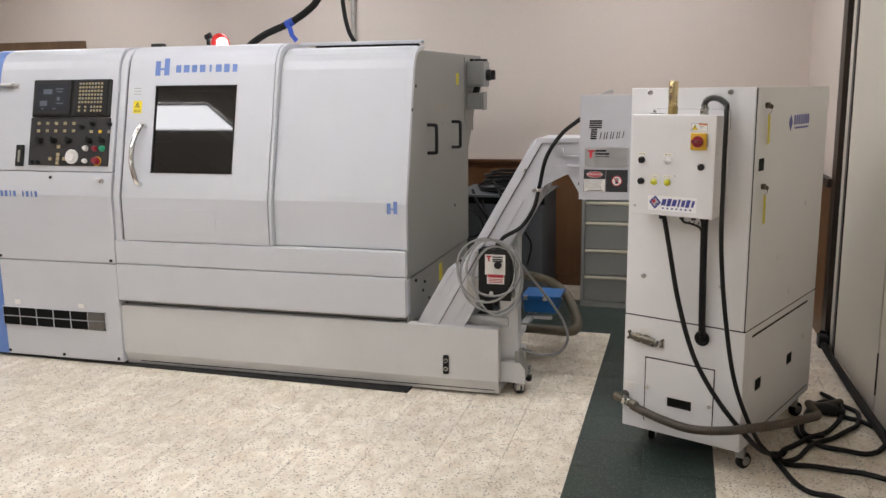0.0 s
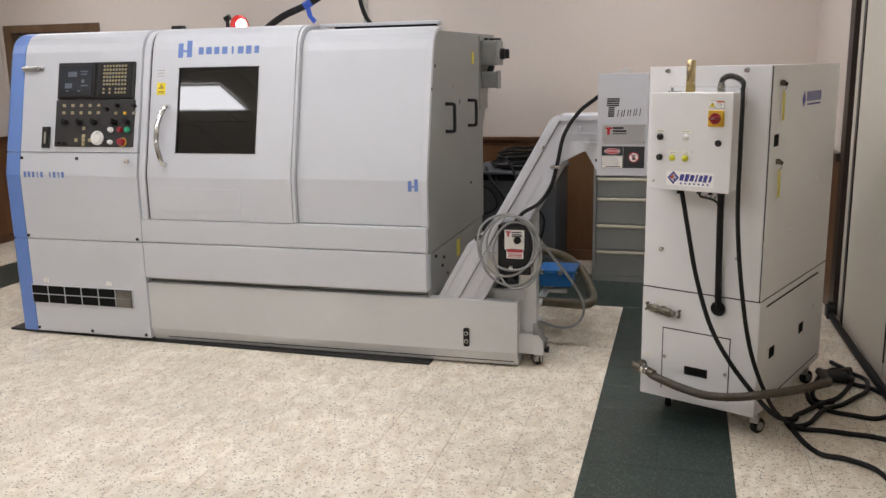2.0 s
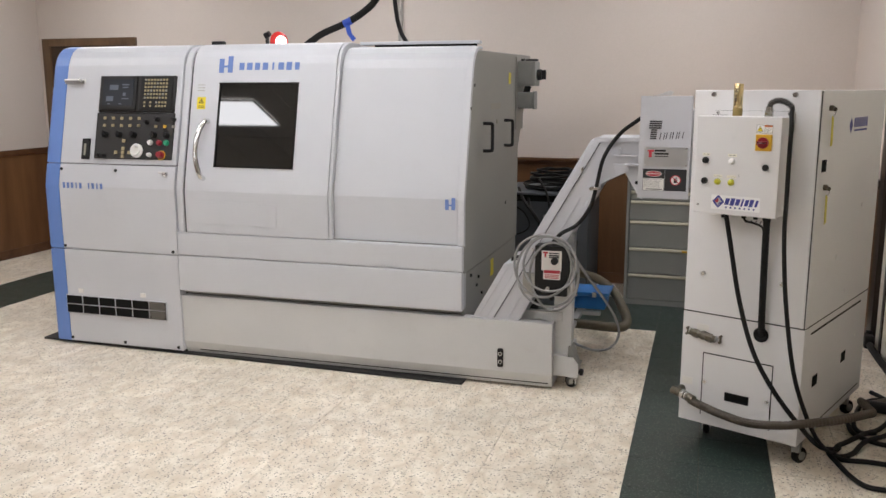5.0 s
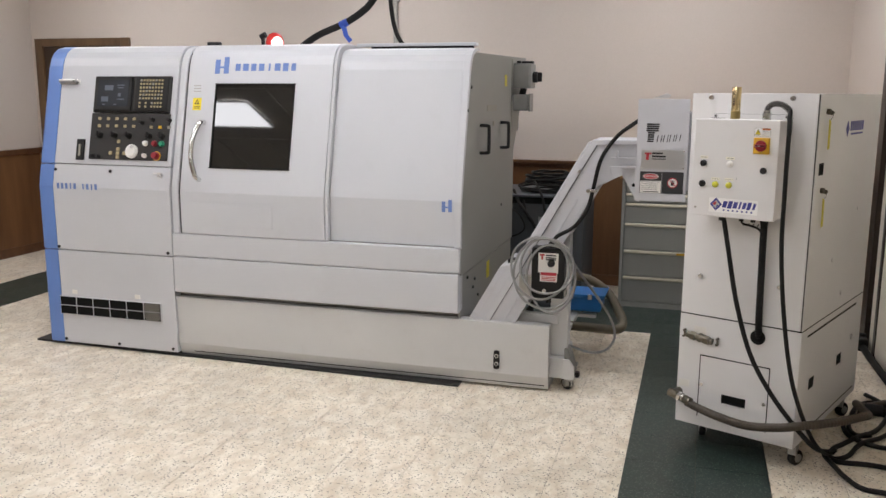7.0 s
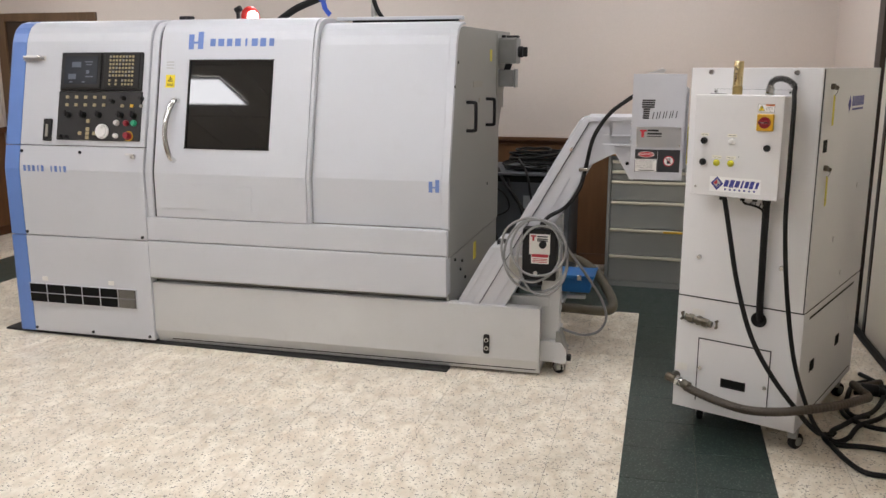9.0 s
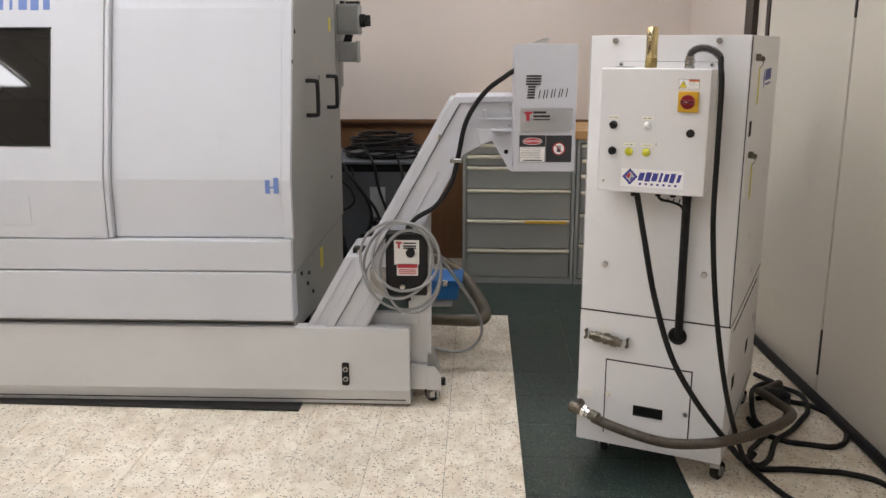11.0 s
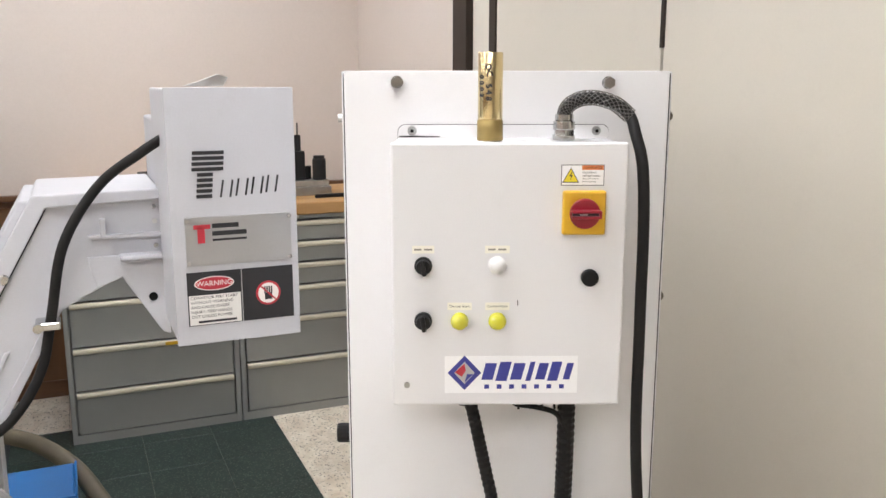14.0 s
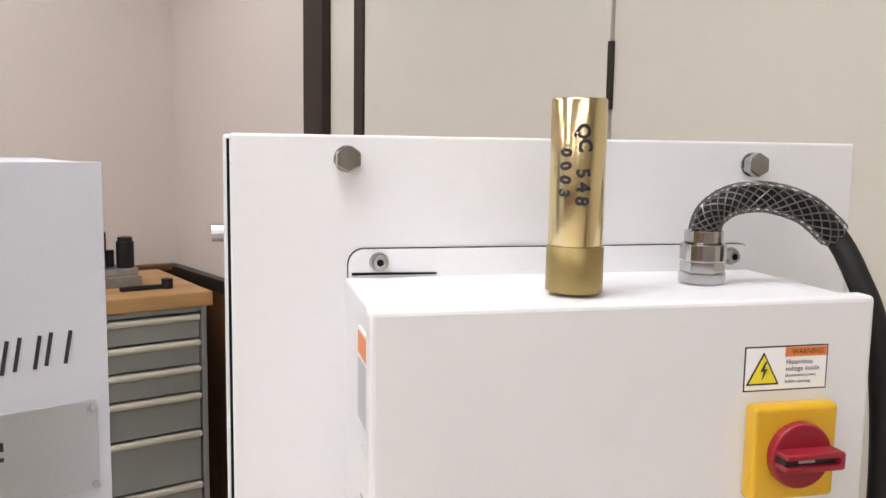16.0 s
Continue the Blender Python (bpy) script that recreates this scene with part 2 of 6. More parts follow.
REDGLOW = paint("red_beacon_lens", (0.75, 0.045, 0.04), 0.2, vary=0.05)
BRAID = braid_mat("wire_mesh")
m_, t_, n_, GLASSB = nodes_of("smoked_glass")
GLASSB.inputs["Base Color"].default_value = (0.006, 0.006, 0.0065, 1)
GLASSB.inputs["Roughness"].default_value = 0.03
GLASSB.inputs["Specular IOR Level"].default_value = 0.95
SMOKED = m_

# ---- builders ----
AT = {}
DRAWN = []


def thing(name, m, label, category, group="", kind=""):
    ob = new(name)
    ob.empty_display_size = 0.1
    ob.matrix_basis = m
    AT[ob] = m
    return tagged(ob, label, category, group, kind)


def placed(dx, dy, dz, sx, sy, sz):
    """From a thing's drawing to where and how large it stands."""
    return Matrix.Translation((dx, dy, dz)) @ Matrix.Diagonal((sx, sy, sz, 1))


def part(name, bm, mat, parent=None, label="", local=False, smooth=False):
    """One mesh object. The bmesh is in world coordinates, or in its thing's own with local."""
    m = AT.get(parent, Matrix())
    if parent is not None and not local and m not in DRAWN:
        bm.transform(m.inverted())
    me = bpy.data.meshes.new(name)
    bm.normal_update()
    bm.to_mesh(me)
    bm.free()
    me.materials.append(mat)
    if smooth:
        for p in me.polygons:
            p.use_smooth = True
    ob = new(name, me)
    if parent is not None:
        ob.parent = parent
    AT[ob] = m
    if label:
        ob["label"] = label
    return ob


def solo(name, bm, mat, label, category, group="", kind="", smooth=False):
    return tagged(part(name, bm, mat, None, "", False, smooth), label, category, group, kind)


def box(x0, x1, y0, y1, z0, z1, bev=0.0, seg=2):
    bm = bmesh.new()
    bmesh.ops.create_cube(bm, size=1)
    bmesh.ops.scale(bm, vec=(x1 - x0, y1 - y0, z1 - z0), verts=bm.verts)
    bmesh.ops.translate(bm, vec=((x0 + x1) / 2, (y0 + y1) / 2, (z0 + z1) / 2), verts=bm.verts)
    if bev:
        bmesh.ops.bevel(bm, geom=bm.edges[:], offset=bev, segments=seg, profile=0.5, affect="EDGES")
    return bm


def join(*bms):
    out = bmesh.new()
    for b in bms:
        me = bpy.data.meshes.new("tmp")
        b.to_mesh(me)
        b.free()
        out.from_mesh(me)
        bpy.data.meshes.remove(me)
    return out


def prism(pts, axis, a0, a1, bev=0.0, seg=2):
    """A polygon pushed along an axis. axis x: points are (y, z); axis y: points are (x, z); axis z: points are (x, y)."""
    bm = bmesh.new()

    def v3(p, a):
        return {"x": (a, p[0], p[1]), "y": (p[0], a, p[1]), "z": (p[0], p[1], a)}[axis]
    lo = [bm.verts.new(v3(p, a0)) for p in pts]
    hi = [bm.verts.new(v3(p, a1)) for p in pts]
    bm.faces.new(lo)
    bm.faces.new(hi)
    for i in range(len(pts)):
        j = (i + 1) % len(pts)
        bm.faces.new((lo[i], lo[j], hi[j], hi[i]))
    bmesh.ops.recalc_face_normals(bm, faces=bm.faces)
    if bev:
        es = [e for e in bm.edges if e.calc_face_angle(0) > 0.6]
        bmesh.ops.bevel(bm, geom=es, offset=bev, segments=seg, profile=0.5, affect="EDGES")
    return bm


def cyl(p0, p1, r, r2=None, seg=20, bev=0.0):
    p0, p1 = Vector(p0), Vector(p1)
    bm = bmesh.new()
    d = p1 - p0
    bmesh.ops.create_cone(bm, cap_ends=True, segments=seg, radius1=r, radius2=r if r2 is None else r2, depth=d.length)
    if bev:
        es = [e for e in bm.edges if e.calc_face_angle(0) > 1.0]
        bmesh.ops.bevel(bm, geom=es, offset=bev, segments=2, profile=0.5, affect="EDGES")
    bm.transform(Matrix.Translation((p0 + p1) / 2) @ d.to_track_quat("Z", "Y").to_matrix().to_4x4())
    return bm


def spline(pts, n=8, closed=False):
    """Points on a smooth curve through pts."""
    P = [Vector(p) for p in pts]
    out = []
    cnt = len(P) if closed else len(P) - 1
    for i in range(cnt):
        if closed:
            a, b, c, d = P[i - 1], P[i], P[(i + 1) % len(P)], P[(i + 2) % len(P)]
        else:
            a, b, c, d = P[max(i - 1, 0)], P[i], P[i + 1], P[min(i + 2, len(P) - 1)]
        for k in range(n):
            s = k / n
            out.append(0.5 * ((2 * b) + (c - a) * s + (2 * a - 5 * b + 4 * c - d) * s * s + (3 * b - a - 3 * c + d) * s ** 3))
    if not closed:
        out.append(P[-1])
    return out


def tube(pts, r, n=8, seg=10, closed=False, ribs=0.0, pitch=0.012):
    """A round cable or hose along a smooth curve; ribs makes it corrugated."""
    path = spline(pts, n, closed)
    if ribs:
        dense = [path[0]]
        for a, b in zip(path, path[1:]):
            k = max(1, round((b - a).length / (pitch / 2)))
            dense += [a.lerp(b, (i + 1) / k) for i in range(k)]
        path = dense
    bm = bmesh.new()
    rings = []
    up = Vector((0.13, 0.21, 0.97))
    cnt = len(path)
    for i, p in enumerate(path):
        if closed:
            d = path[(i + 1) % cnt] - path[i - 1]
        else:
            d = path[min(i + 1, cnt - 1)] - path[max(i - 1, 0)]
        d.normalize()
        x = d.cross(up)
        if x.length < 1e-3:
            x = d.cross(Vector((1, 0, 0)))
        x.normalize()
        y = x.cross(d).normalized()
        up = y
        rr = r + (ribs if (ribs and i % 2) else 0)
        rings.append([bm.verts.new(p + (x * math.cos(2 * math.pi * k / seg) + y * math.sin(2 * math.pi * k / seg)) * rr) for k in range(seg)])
    pairs = list(zip(rings, rings[1:])) + ([(rings[-1], rings[0])] if closed else [])
    for a, b in pairs:
        for k in range(seg):
            bm.faces.new((a[k], a[(k + 1) % seg], b[(k + 1) % seg], b[k]))
    if not closed:
        bm.faces.new(rings[0])
        bm.faces.new(rings[-1])
    bmesh.ops.recalc_face_normals(bm, faces=bm.faces)
    return bm


def lathe(profile, base, axis=(0, 0, 1), seg=28):
    """A turned shape: (radius, height) pairs round an axis through base."""
    bm = bmesh.new()
    rings = [[bm.verts.new((r * math.cos(2 * math.pi * k / seg), r * math.sin(2 * math.pi * k / seg), h)) for k in range(seg)] for r, h in profile]
    for a, b in zip(rings, rings[1:]):
        for k in range(seg):
            bm.faces.new((a[k], a[(k + 1) % seg], b[(k + 1) % seg], b[k]))
    bm.faces.new(rings[0])
    bm.faces.new(rings[-1])
    bmesh.ops.recalc_face_normals(bm, faces=bm.faces)
    bm.transform(Matrix.Translation(base) @ Vector(axis).to_track_quat("Z", "Y").to_matrix().to_4x4())
    return bm


def text_mesh(body, size, m, depth=0.0006, shear=0.0, align="CENTER", bold=0.0):
    """Raised lettering as a bmesh at pose m (text runs along m's x, faces m's z)."""
    cu = bpy.data.curves.new("text", "FONT")
    cu.body, cu.size, cu.extrude, cu.shear = body, size, depth, shear
    cu.align_x, cu.align_y = align, "CENTER"
    cu.resolution_u = 3
    cu.offset = bold
    ob = bpy.data.objects.new("text", cu)
    scene.collection.objects.link(ob)
    me = bpy.data.meshes.new_from_object(ob.evaluated_get(bpy.context.evaluated_depsgraph_get()))
    bm = bmesh.new()
    bm.from_mesh(me)
    bpy.data.objects.remove(ob)
    bpy.data.meshes.remove(me)
    bpy.data.curves.remove(cu)
    bm.transform(m)
    return bm


def hex_bolt(name, p, axis, r, h, parent, local=False, mat=None):
    p, ax = Vector(p), Vector(axis).normalized()
    bm = join(cyl(p, p + ax * h * 0.15, r * 0.98, seg=18), cyl(p + ax * h * 0.2, p + ax * h, r, seg=6, bev=r * 0.12))
    return part(name, bm, mat or STEEL, parent, "", local)


# ---- the room ----
BACK, LEFT, FRONT = 7.25, -6.62, -4.2


def right_x(y):
    """The right wall runs slightly askew to the floor's grid."""
    return 1.03 - 0.03 * (y - 4.4)


solo("wall_back", box(LEFT - 0.12, 1.3, BACK, BACK + 0.12, 0, CEIL), WALL, "tan painted plaster back wall above wood wainscot", "wall", kind="structure")
solo("wall_left", box(LEFT - 0.12, LEFT, FRONT, BACK, 0, CEIL), WALL, "tan painted plaster side wall above dark wainscot", "wall", kind="structure")
solo("wall_front", box(LEFT - 0.12, 2.2, FRONT - 0.12, FRONT, 0, CEIL), WALL, "plain tan wall that closes the room", "wall", kind="structure")
RJ = 6.01
solo("wall_right", prism([(right_x(RJ), RJ), (right_x(BACK), BACK), (right_x(BACK) + 0.3, BACK), (right_x(RJ) + 0.3, RJ)], "z", 0, CEIL), WALL,
     "tan painted wall stub beside the folding partition", "wall", kind="structure")
bmc = box(LEFT - 0.12, 2.2, FRONT - 0.12, BACK + 0.12, CEIL, CEIL + 0.1)
for i in range(12):
    bmc = join(bmc, box(LEFT + 0.61 * i - 0.012, LEFT + 0.61 * i + 0.012, FRONT, BACK, CEIL - 0.006, CEIL + 0.001))
for j in range(10):
    bmc = join(bmc, box(LEFT, 1.2, FRONT + 1.22 * j - 0.012, FRONT + 1.22 * j + 0.012, CEIL - 0.008, CEIL + 0.001))
solo("ceiling", bmc, CEILM, "white suspended ceiling of lay-in tiles", "ceiling", kind="structure")

# ceiling lights in a rough grid; (-5.09, 1.36) is set by its window reflection
def troffer(x, y):
    th = thing("ceiling_light", pose(x, y, CEIL - 0.01), "recessed fluorescent ceiling light with white diffuser", "ceiling light", "ceiling lights")
    fr = join(box(x - 0.61, x + 0.61, y - 0.305, y - 0.295, CEIL - 0.03, CEIL - 0.009), box(x - 0.61, x + 0.61, y + 0.295, y + 0.305, CEIL - 0.03, CEIL - 0.009),
              box(x - 0.61, x - 0.60, y - 0.295, y + 0.295, CEIL - 0.03, CEIL - 0.009), box(x + 0.60, x + 0.61, y - 0.295, y + 0.295, CEIL - 0.03, CEIL - 0.009))
    part("frame", fr, WHITE, th)
    part("diffuser", box(x - 0.60, x + 0.60, y - 0.295, y + 0.295, CEIL - 0.022, CEIL - 0.012), LIT, th, "glowing white diffuser")


# the other lights are unseen, added and shifted to balance the brightness
for ly, xs in ((6.14, (-5.16, -2.72, -0.28)), (3.70, (-5.16, -2.72, -0.62)), (1.36, (-5.09, -2.65, -1.10)), (-1.18, (-5.16, -2.72))):
    for lx in xs:
        troffer(lx, ly)

# wainscot, its rail and the base on back and side walls
def wainscot(name, x0, x1, y0, y1, along):
    th = thing(name, pose((x0 + x1) / 2, (y0 + y1) / 2, 0), "stained wood wainscot panelling with a moulded cap rail", "wainscot", kind="structure")
    if along == "x":
        part("panelling", box(x0, x1, y0, y1, 0.0, 1.0), WAINS, th)
        part("cap_rail", join(box(x0, x1, y0 - 0.012, y1, 1.0, 1.03, 0.004), box(x0, x1, y0 - 0.03, y1, 1.03, 1.06, 0.006)), RAIL, th, "dark moulded cap rail")
        part("base_board", box(x0, x1, y0 - 0.008, y0 + 0.001, 0.0, 0.09, 0.003), RAIL, th)
        k = x0 + 0.6
        while k < x1:
            part("batten", box(k - 0.004, k + 0.004, y0 - 0.003, y0 + 0.001, 0.09, 1.0), RAIL, th)
            k += 1.22
    else:
        s = 1 if along == "left" else -1
        part("panelling", box(min(x0, x1), max(x0, x1), y0, y1, 0.0, 1.0), WAINS, th)
        part("cap_rail", box(x1 - 0.02, x1 + 0.02, y0, y1, 1.0, 1.055, 0.006), RAIL, th, "dark moulded cap rail")
        part("base_board", box(x1 - 0.006, x1 + 0.006, y0, y1, 0.0, 0.09, 0.003), RAIL, th)
    return th


wainscot("trim_back", LEFT + 0.02, 0.93, BACK - 0.02, BACK, "x")
wainscot("trim_left", LEFT, LEFT + 0.02, FRONT, BACK - 0.03, "left")
wr = thing("trim_right", pose(right_x(6.4), 6.4, 0), "stained wood wainscot panelling with a dark cap on the short wall", "wainscot", kind="structure")
part("panelling", prism([(right_x(RJ) - 0.02, RJ), (right_x(7.22) - 0.02, 7.22), (right_x(7.22), 7.22), (right_x(RJ), RJ)], "z", 0, 1.0), WAINS, wr)
part("cap_rail", prism([(right_x(RJ) - 0.045, RJ), (right_x(7.22) - 0.045, 7.22), (right_x(7.22), 7.22), (right_x(RJ), RJ)], "z", 1.0, 1.055, 0.005), JAMB, wr)

# wooden door frame in the back wall, behind the lathe
dfr = thing("door_1", pose(-6.0, BACK, 0), "dark wooden door in a brown wood frame", "door", kind="structure")
part("frame", join(box(-6.56, -6.47, BACK - 0.035, BACK, 1.062, 2.135, 0.004), box(-5.55, -5.46, BACK - 0.035, BACK, 1.062, 2.135, 0.004),
                   box(-6.47, -5.55, BACK - 0.035, BACK, 2.06, 2.135, 0.004)), DOORW, dfr)
part("leaf", box(-6.47, -5.55, BACK - 0.012, BACK, 1.062, 2.06), DOORD, dfr, "dark brown door leaf")

# folding partition on the right: jamb posts, track strips and tall panels
pt = thing("folding_partition", pose(right_x(4.5), 4.5, 0), "tall beige laminate folding partition with dark bronze edge posts", "partition", kind="structure")


def rslab(y0, y1, d0, d1, z0=0.0, z1=CEIL, bev=0.0):
    return prism([(right_x(y0) + d0, y0), (right_x(y1) + d0, y1), (right_x(y1) + d1, y1), (right_x(y0) + d1, y0)], "z", z0, z1, bev)


part("jamb", rslab(5.88, 6.01, -0.02, 0.3, bev=0.003), JAMB, pt, "dark bronze jamb")
part("reveal", rslab(5.71, 5.88, 0.012, 0.3), PANEL, pt)
part("edge_post", rslab(5.655, 5.71, -0.006, 0.3, bev=0.003), JAMB, pt, "dark bronze edge post")
GAP = 4.656
part("panel", rslab(GAP + 0.004, 5.655, 0.0, 0.05, 0.012, CEIL, 0.003), PANEL, pt)
part("panel", rslab(3.1, GAP - 0.004, 0.004, 0.054, 0.012, CEIL, 0.003), PANEL, pt)
part("panel", rslab(FRONT, 3.096, 0.0, 0.05, 0.012, CEIL, 0.003), PANEL, pt)
part("backing", rslab(FRONT, 5.655, 0.056, 0.3), PANEL, pt)
part("upper_hinge", rslab(GAP - 0.008, GAP + 0.008, -0.003, 0.03, 1.71, 1.86, 0.002), JAMB, pt, "dark hinge leaf")
part("lower_hinge", rslab(GAP - 0.006, GAP + 0.006, -0.002, 0.03, 0.10, 0.32, 0.002), JAMB, pt, "dark hinge leaf")

# ---- the lathe ----
LATHE = placed(-0.015, 0.13, -0.042, 1.0345, 1.0, 1.05)
DRAWN.append(LATHE)
lathe_m = thing("turning_centre", LATHE, "light grey CNC lathe with blue end trim and smoked door window", "machine tool")
XL, XC, XD, XR = -3.985, -3.06, -2.082, -1.305


def front_y(z, inset=0.0):
    return (4.27 if z < 1.045 else 4.27 + 0.252 * (z - 1.045)) + inset


def front_profile(z0, z1, inset, back, lower=0.0):
    """Front face in section: upright, leaning back above the crease, rolled over at the top."""
    top = 1.86 - lower
    pts = [(back, z0), (4.27 + inset, z0)]
    if z0 < 1.04 < z1:
        pts += [(4.27 + inset, 1.03), (4.276 + inset, 1.06)]
    if z0 >= 1.04:
        pts[1] = (front_y(z0, inset), z0)
    if z1 >= top - 0.01:
        pts += [(front_y(top - 0.17, inset), top - 0.17), (front_y(top - 0.12, inset) + 0.001, top - 0.12), (front_y(top - 0.075, inset) + 0.009, top - 0.075),
                (front_y(top - 0.04, inset) + 0.027, top - 0.04), (front_y(top - 0.015, inset) + 0.06, top - 0.015),
                (front_y(top - 0.003, inset) + 0.11, top - 0.003), (front_y(top, inset) + 0.17, top), (back, top)]
    else:
        pts += [(front_y(z1, inset), z1), (back, z1)]
    return pts


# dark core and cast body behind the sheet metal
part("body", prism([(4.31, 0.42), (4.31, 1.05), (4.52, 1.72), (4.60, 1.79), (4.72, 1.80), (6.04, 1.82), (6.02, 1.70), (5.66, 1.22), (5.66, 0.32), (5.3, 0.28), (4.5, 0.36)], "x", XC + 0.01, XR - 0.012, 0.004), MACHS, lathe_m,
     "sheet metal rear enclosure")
# base in void black: the shade under the machine is in its colour
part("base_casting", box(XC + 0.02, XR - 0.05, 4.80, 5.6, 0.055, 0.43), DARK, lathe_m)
part("left_core", prism([(4.33, 0.075), (4.33, 1.05), (4.53, 1.70), (4.66, 1.80), (5.6, 1.80), (5.6, 0.075)], "x", XL + 0.02, XC - 0.004), DARK, lathe_m)
part("left_roof", box(XL + 0.06, XC + 0.01, 4.68, 5.75, 1.80, 1.855, 0.01), MACH, lathe_m)
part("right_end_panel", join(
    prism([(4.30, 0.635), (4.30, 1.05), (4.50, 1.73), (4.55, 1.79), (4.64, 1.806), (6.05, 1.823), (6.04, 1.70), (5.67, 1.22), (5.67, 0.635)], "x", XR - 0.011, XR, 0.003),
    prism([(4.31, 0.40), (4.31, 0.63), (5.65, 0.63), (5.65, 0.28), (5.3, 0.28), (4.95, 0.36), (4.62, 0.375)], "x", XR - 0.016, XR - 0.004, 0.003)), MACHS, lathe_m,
     "stained grey end panel with shade in its colour and two pull handles")
# left cabinet: three panels and the blue trim
XB = XL + 0.11
for nm, z0, z1 in (("lower_panel", 0.065, 0.643), ("middle_panel", 0.648, 1.161), ("upper_panel", 1.166, 1.86)):
    part(nm, prism(front_profile(z0, z1, 0, 4.75 if z1 > 1.8 else 4.34), "x", XB + 0.001, XC, 0.004), MACH, lathe_m)
    prof = front_profile(z0, z1, 0, 4.75 if z1 > 1.8 else 4.34)
    bm = prism(prof, "x", XL, XB, 0.0)
    es = [e for e in bm.edges if all(abs(v.co.x - XL) < 1e-4 for v in e.verts) and any(v.co.y < 4.65 for v in e.verts)]
    bmesh.ops.bevel(bm, geom=es, offset=0.022, segments=4, profile=0.5, affect="EDGES")
    part("blue_trim", bm, BLUE, lathe_m, "blue painted corner trim")
# narrow pillar between cabinet and door
part("pillar", prism(front_profile(0.655, 1.86, 0.012, 4.75, 0.006), "x", XC + 0.004, XC + 0.05, 0.008), MACH, lathe_m)
part("pillar_seal", prism(front_profile(0.785, 1.86, 0.02, 4.75, 0.01), "x", XC + 0.052, XC + 0.068), RUBBER, lathe_m, "black rubber door seal")


# sliding door with a window cut through the leaning face
XD0 = XC + 0.072
WX0, WX1, WZ0, WZ1 = -2.804, -2.306, 1.168, 1.634
door = part("sliding_door", join(
    prism(front_profile(0.79, 1.86, 0, 4.75), "x", XD0, WX0, 0.0),
    prism(front_profile(0.79, 1.86, 0, 4.75), "x", WX1, XD, 0.0),
    prism(front_profile(0.79, WZ0, 0, 4.36), "x", WX0, WX1, 0.0),
    prism(front_profile(WZ1, 1.86, 0, 4.75), "x", WX0, WX1, 0.0)), MACH, lathe_m, "light grey sliding door")
bm = prism([(front_y(WZ0, 0.004), WZ0 - 0.003), (front_y(WZ1, 0.004), WZ1 + 0.003), (front_y(WZ1, 0.03), WZ1 + 0.003), (front_y(WZ0, 0.03), WZ0 - 0.003)], "x", WX0 - 0.002, WX1 + 0.002)
part("window", bm, SMOKED, door, "smoked glass window")


def on_front(x, z, out=0.0):
    """A pose on the front face: x along the machine, y up the face, z out of it."""
    a = 0 if z < 1.045 else math.degrees(math.atan(0.252))
    c = front_y(z)
    n = Vector((0, -1, 0)) if a == 0 else Vector((0, -1, 0.252)).normalized()
    return Matrix.Translation(Vector((x, c, z)) + n * out) @ pose(0, 0, 0, 90 - a)


def plate(m, w, h, d, bev=0.0, seg=2):
    """A plate of w by h, d thick, its back on pose m."""
    bm = box(-w / 2, w / 2, -h / 2, h / 2, 0, d, bev, seg)
    bm.transform(m)
    return bm


def gasket(x0, x1, z0, z1, w):
    return join(plate(on_front((x0 + x1) / 2, z0, -0.012), x1 - x0 + 2 * w, w, 0.016), plate(on_front((x0 + x1) / 2, z1, -0.012), x1 - x0 + 2 * w, w, 0.016),
                plate(on_front(x0, (z0 + z1) / 2, -0.012), w, (z1 - z0) * 1.036, 0.016), plate(on_front(x1, (z0 + z1) / 2, -0.012), w, (z1 - z0) * 1.036, 0.016))


part("window_gasket", gasket(WX0, WX1, WZ0, WZ1, 0.006), RUBBER, door)
part("door_edge", prism(front_profile(0.79, 1.86, 0.004, 4.75, 0.004), "x", XD + 0.002, XD + 0.020, 0.004), MACH, door)
# door handle: bowed chrome bar
bow = [on_front(-2.865, 1.42, 0.0) @ Vector((0, 0, 0)), on_front(-2.872, 1.405, 0.036) @ Vector((0, 0, 0)), on_front(-2.892, 1.33, 0.056) @ Vector((0, 0, 0)), on_front(-2.898, 1.26, 0.06) @ Vector((0, 0, 0)),
       on_front(-2.892, 1.19, 0.056) @ Vector((0, 0, 0)), on_front(-2.872, 1.115, 0.036) @ Vector((0, 0, 0)), on_front(-2.868, 1.10, 0.0) @ Vector((0, 0, 0))]
part("door_handle", tube(bow, 0.015, 8, 14), CHROME, door, "bowed chrome handle", smooth=True)
# fixed guard to the right of the door
part("guard_panel", prism(front_profile(0.79, 1.86, 0.034, 4.72, 0.028), "x", XD + 0.022, XR - 0.038, 0.004), MACH, lathe_m)
front_line = front_profile(0.79, 1.86, 0.018, 4.72, 0.032)[1:-1]
part("corner_trim", prism(front_line + [(y + 0.03, z - 0.012) for y, z in reversed(front_line)], "x", XR - 0.036, XR + 0.002, 0.003), MACH, lathe_m)
part("roof_gap", box(-1.96, -1.36, 4.725, 4.77, 1.820, 1.846), DARK, lathe_m)
part("roof_cover", box(-2.05, -1.335, 4.715, 4.78, 1.846, 1.864, 0.004), MACH, lathe_m, "flat roof cover plate")
part("roof", box(XC + 0.02, -2.10, 4.66, 5.9, 1.79, 1.852, 0.008), MACH, lathe_m)
# sill and lower front
part("sill_panel", box(XC + 0.004, XR - 0.002, 4.268, 4.36, 0.652, 0.785, 0.006), MACH, lathe_m)
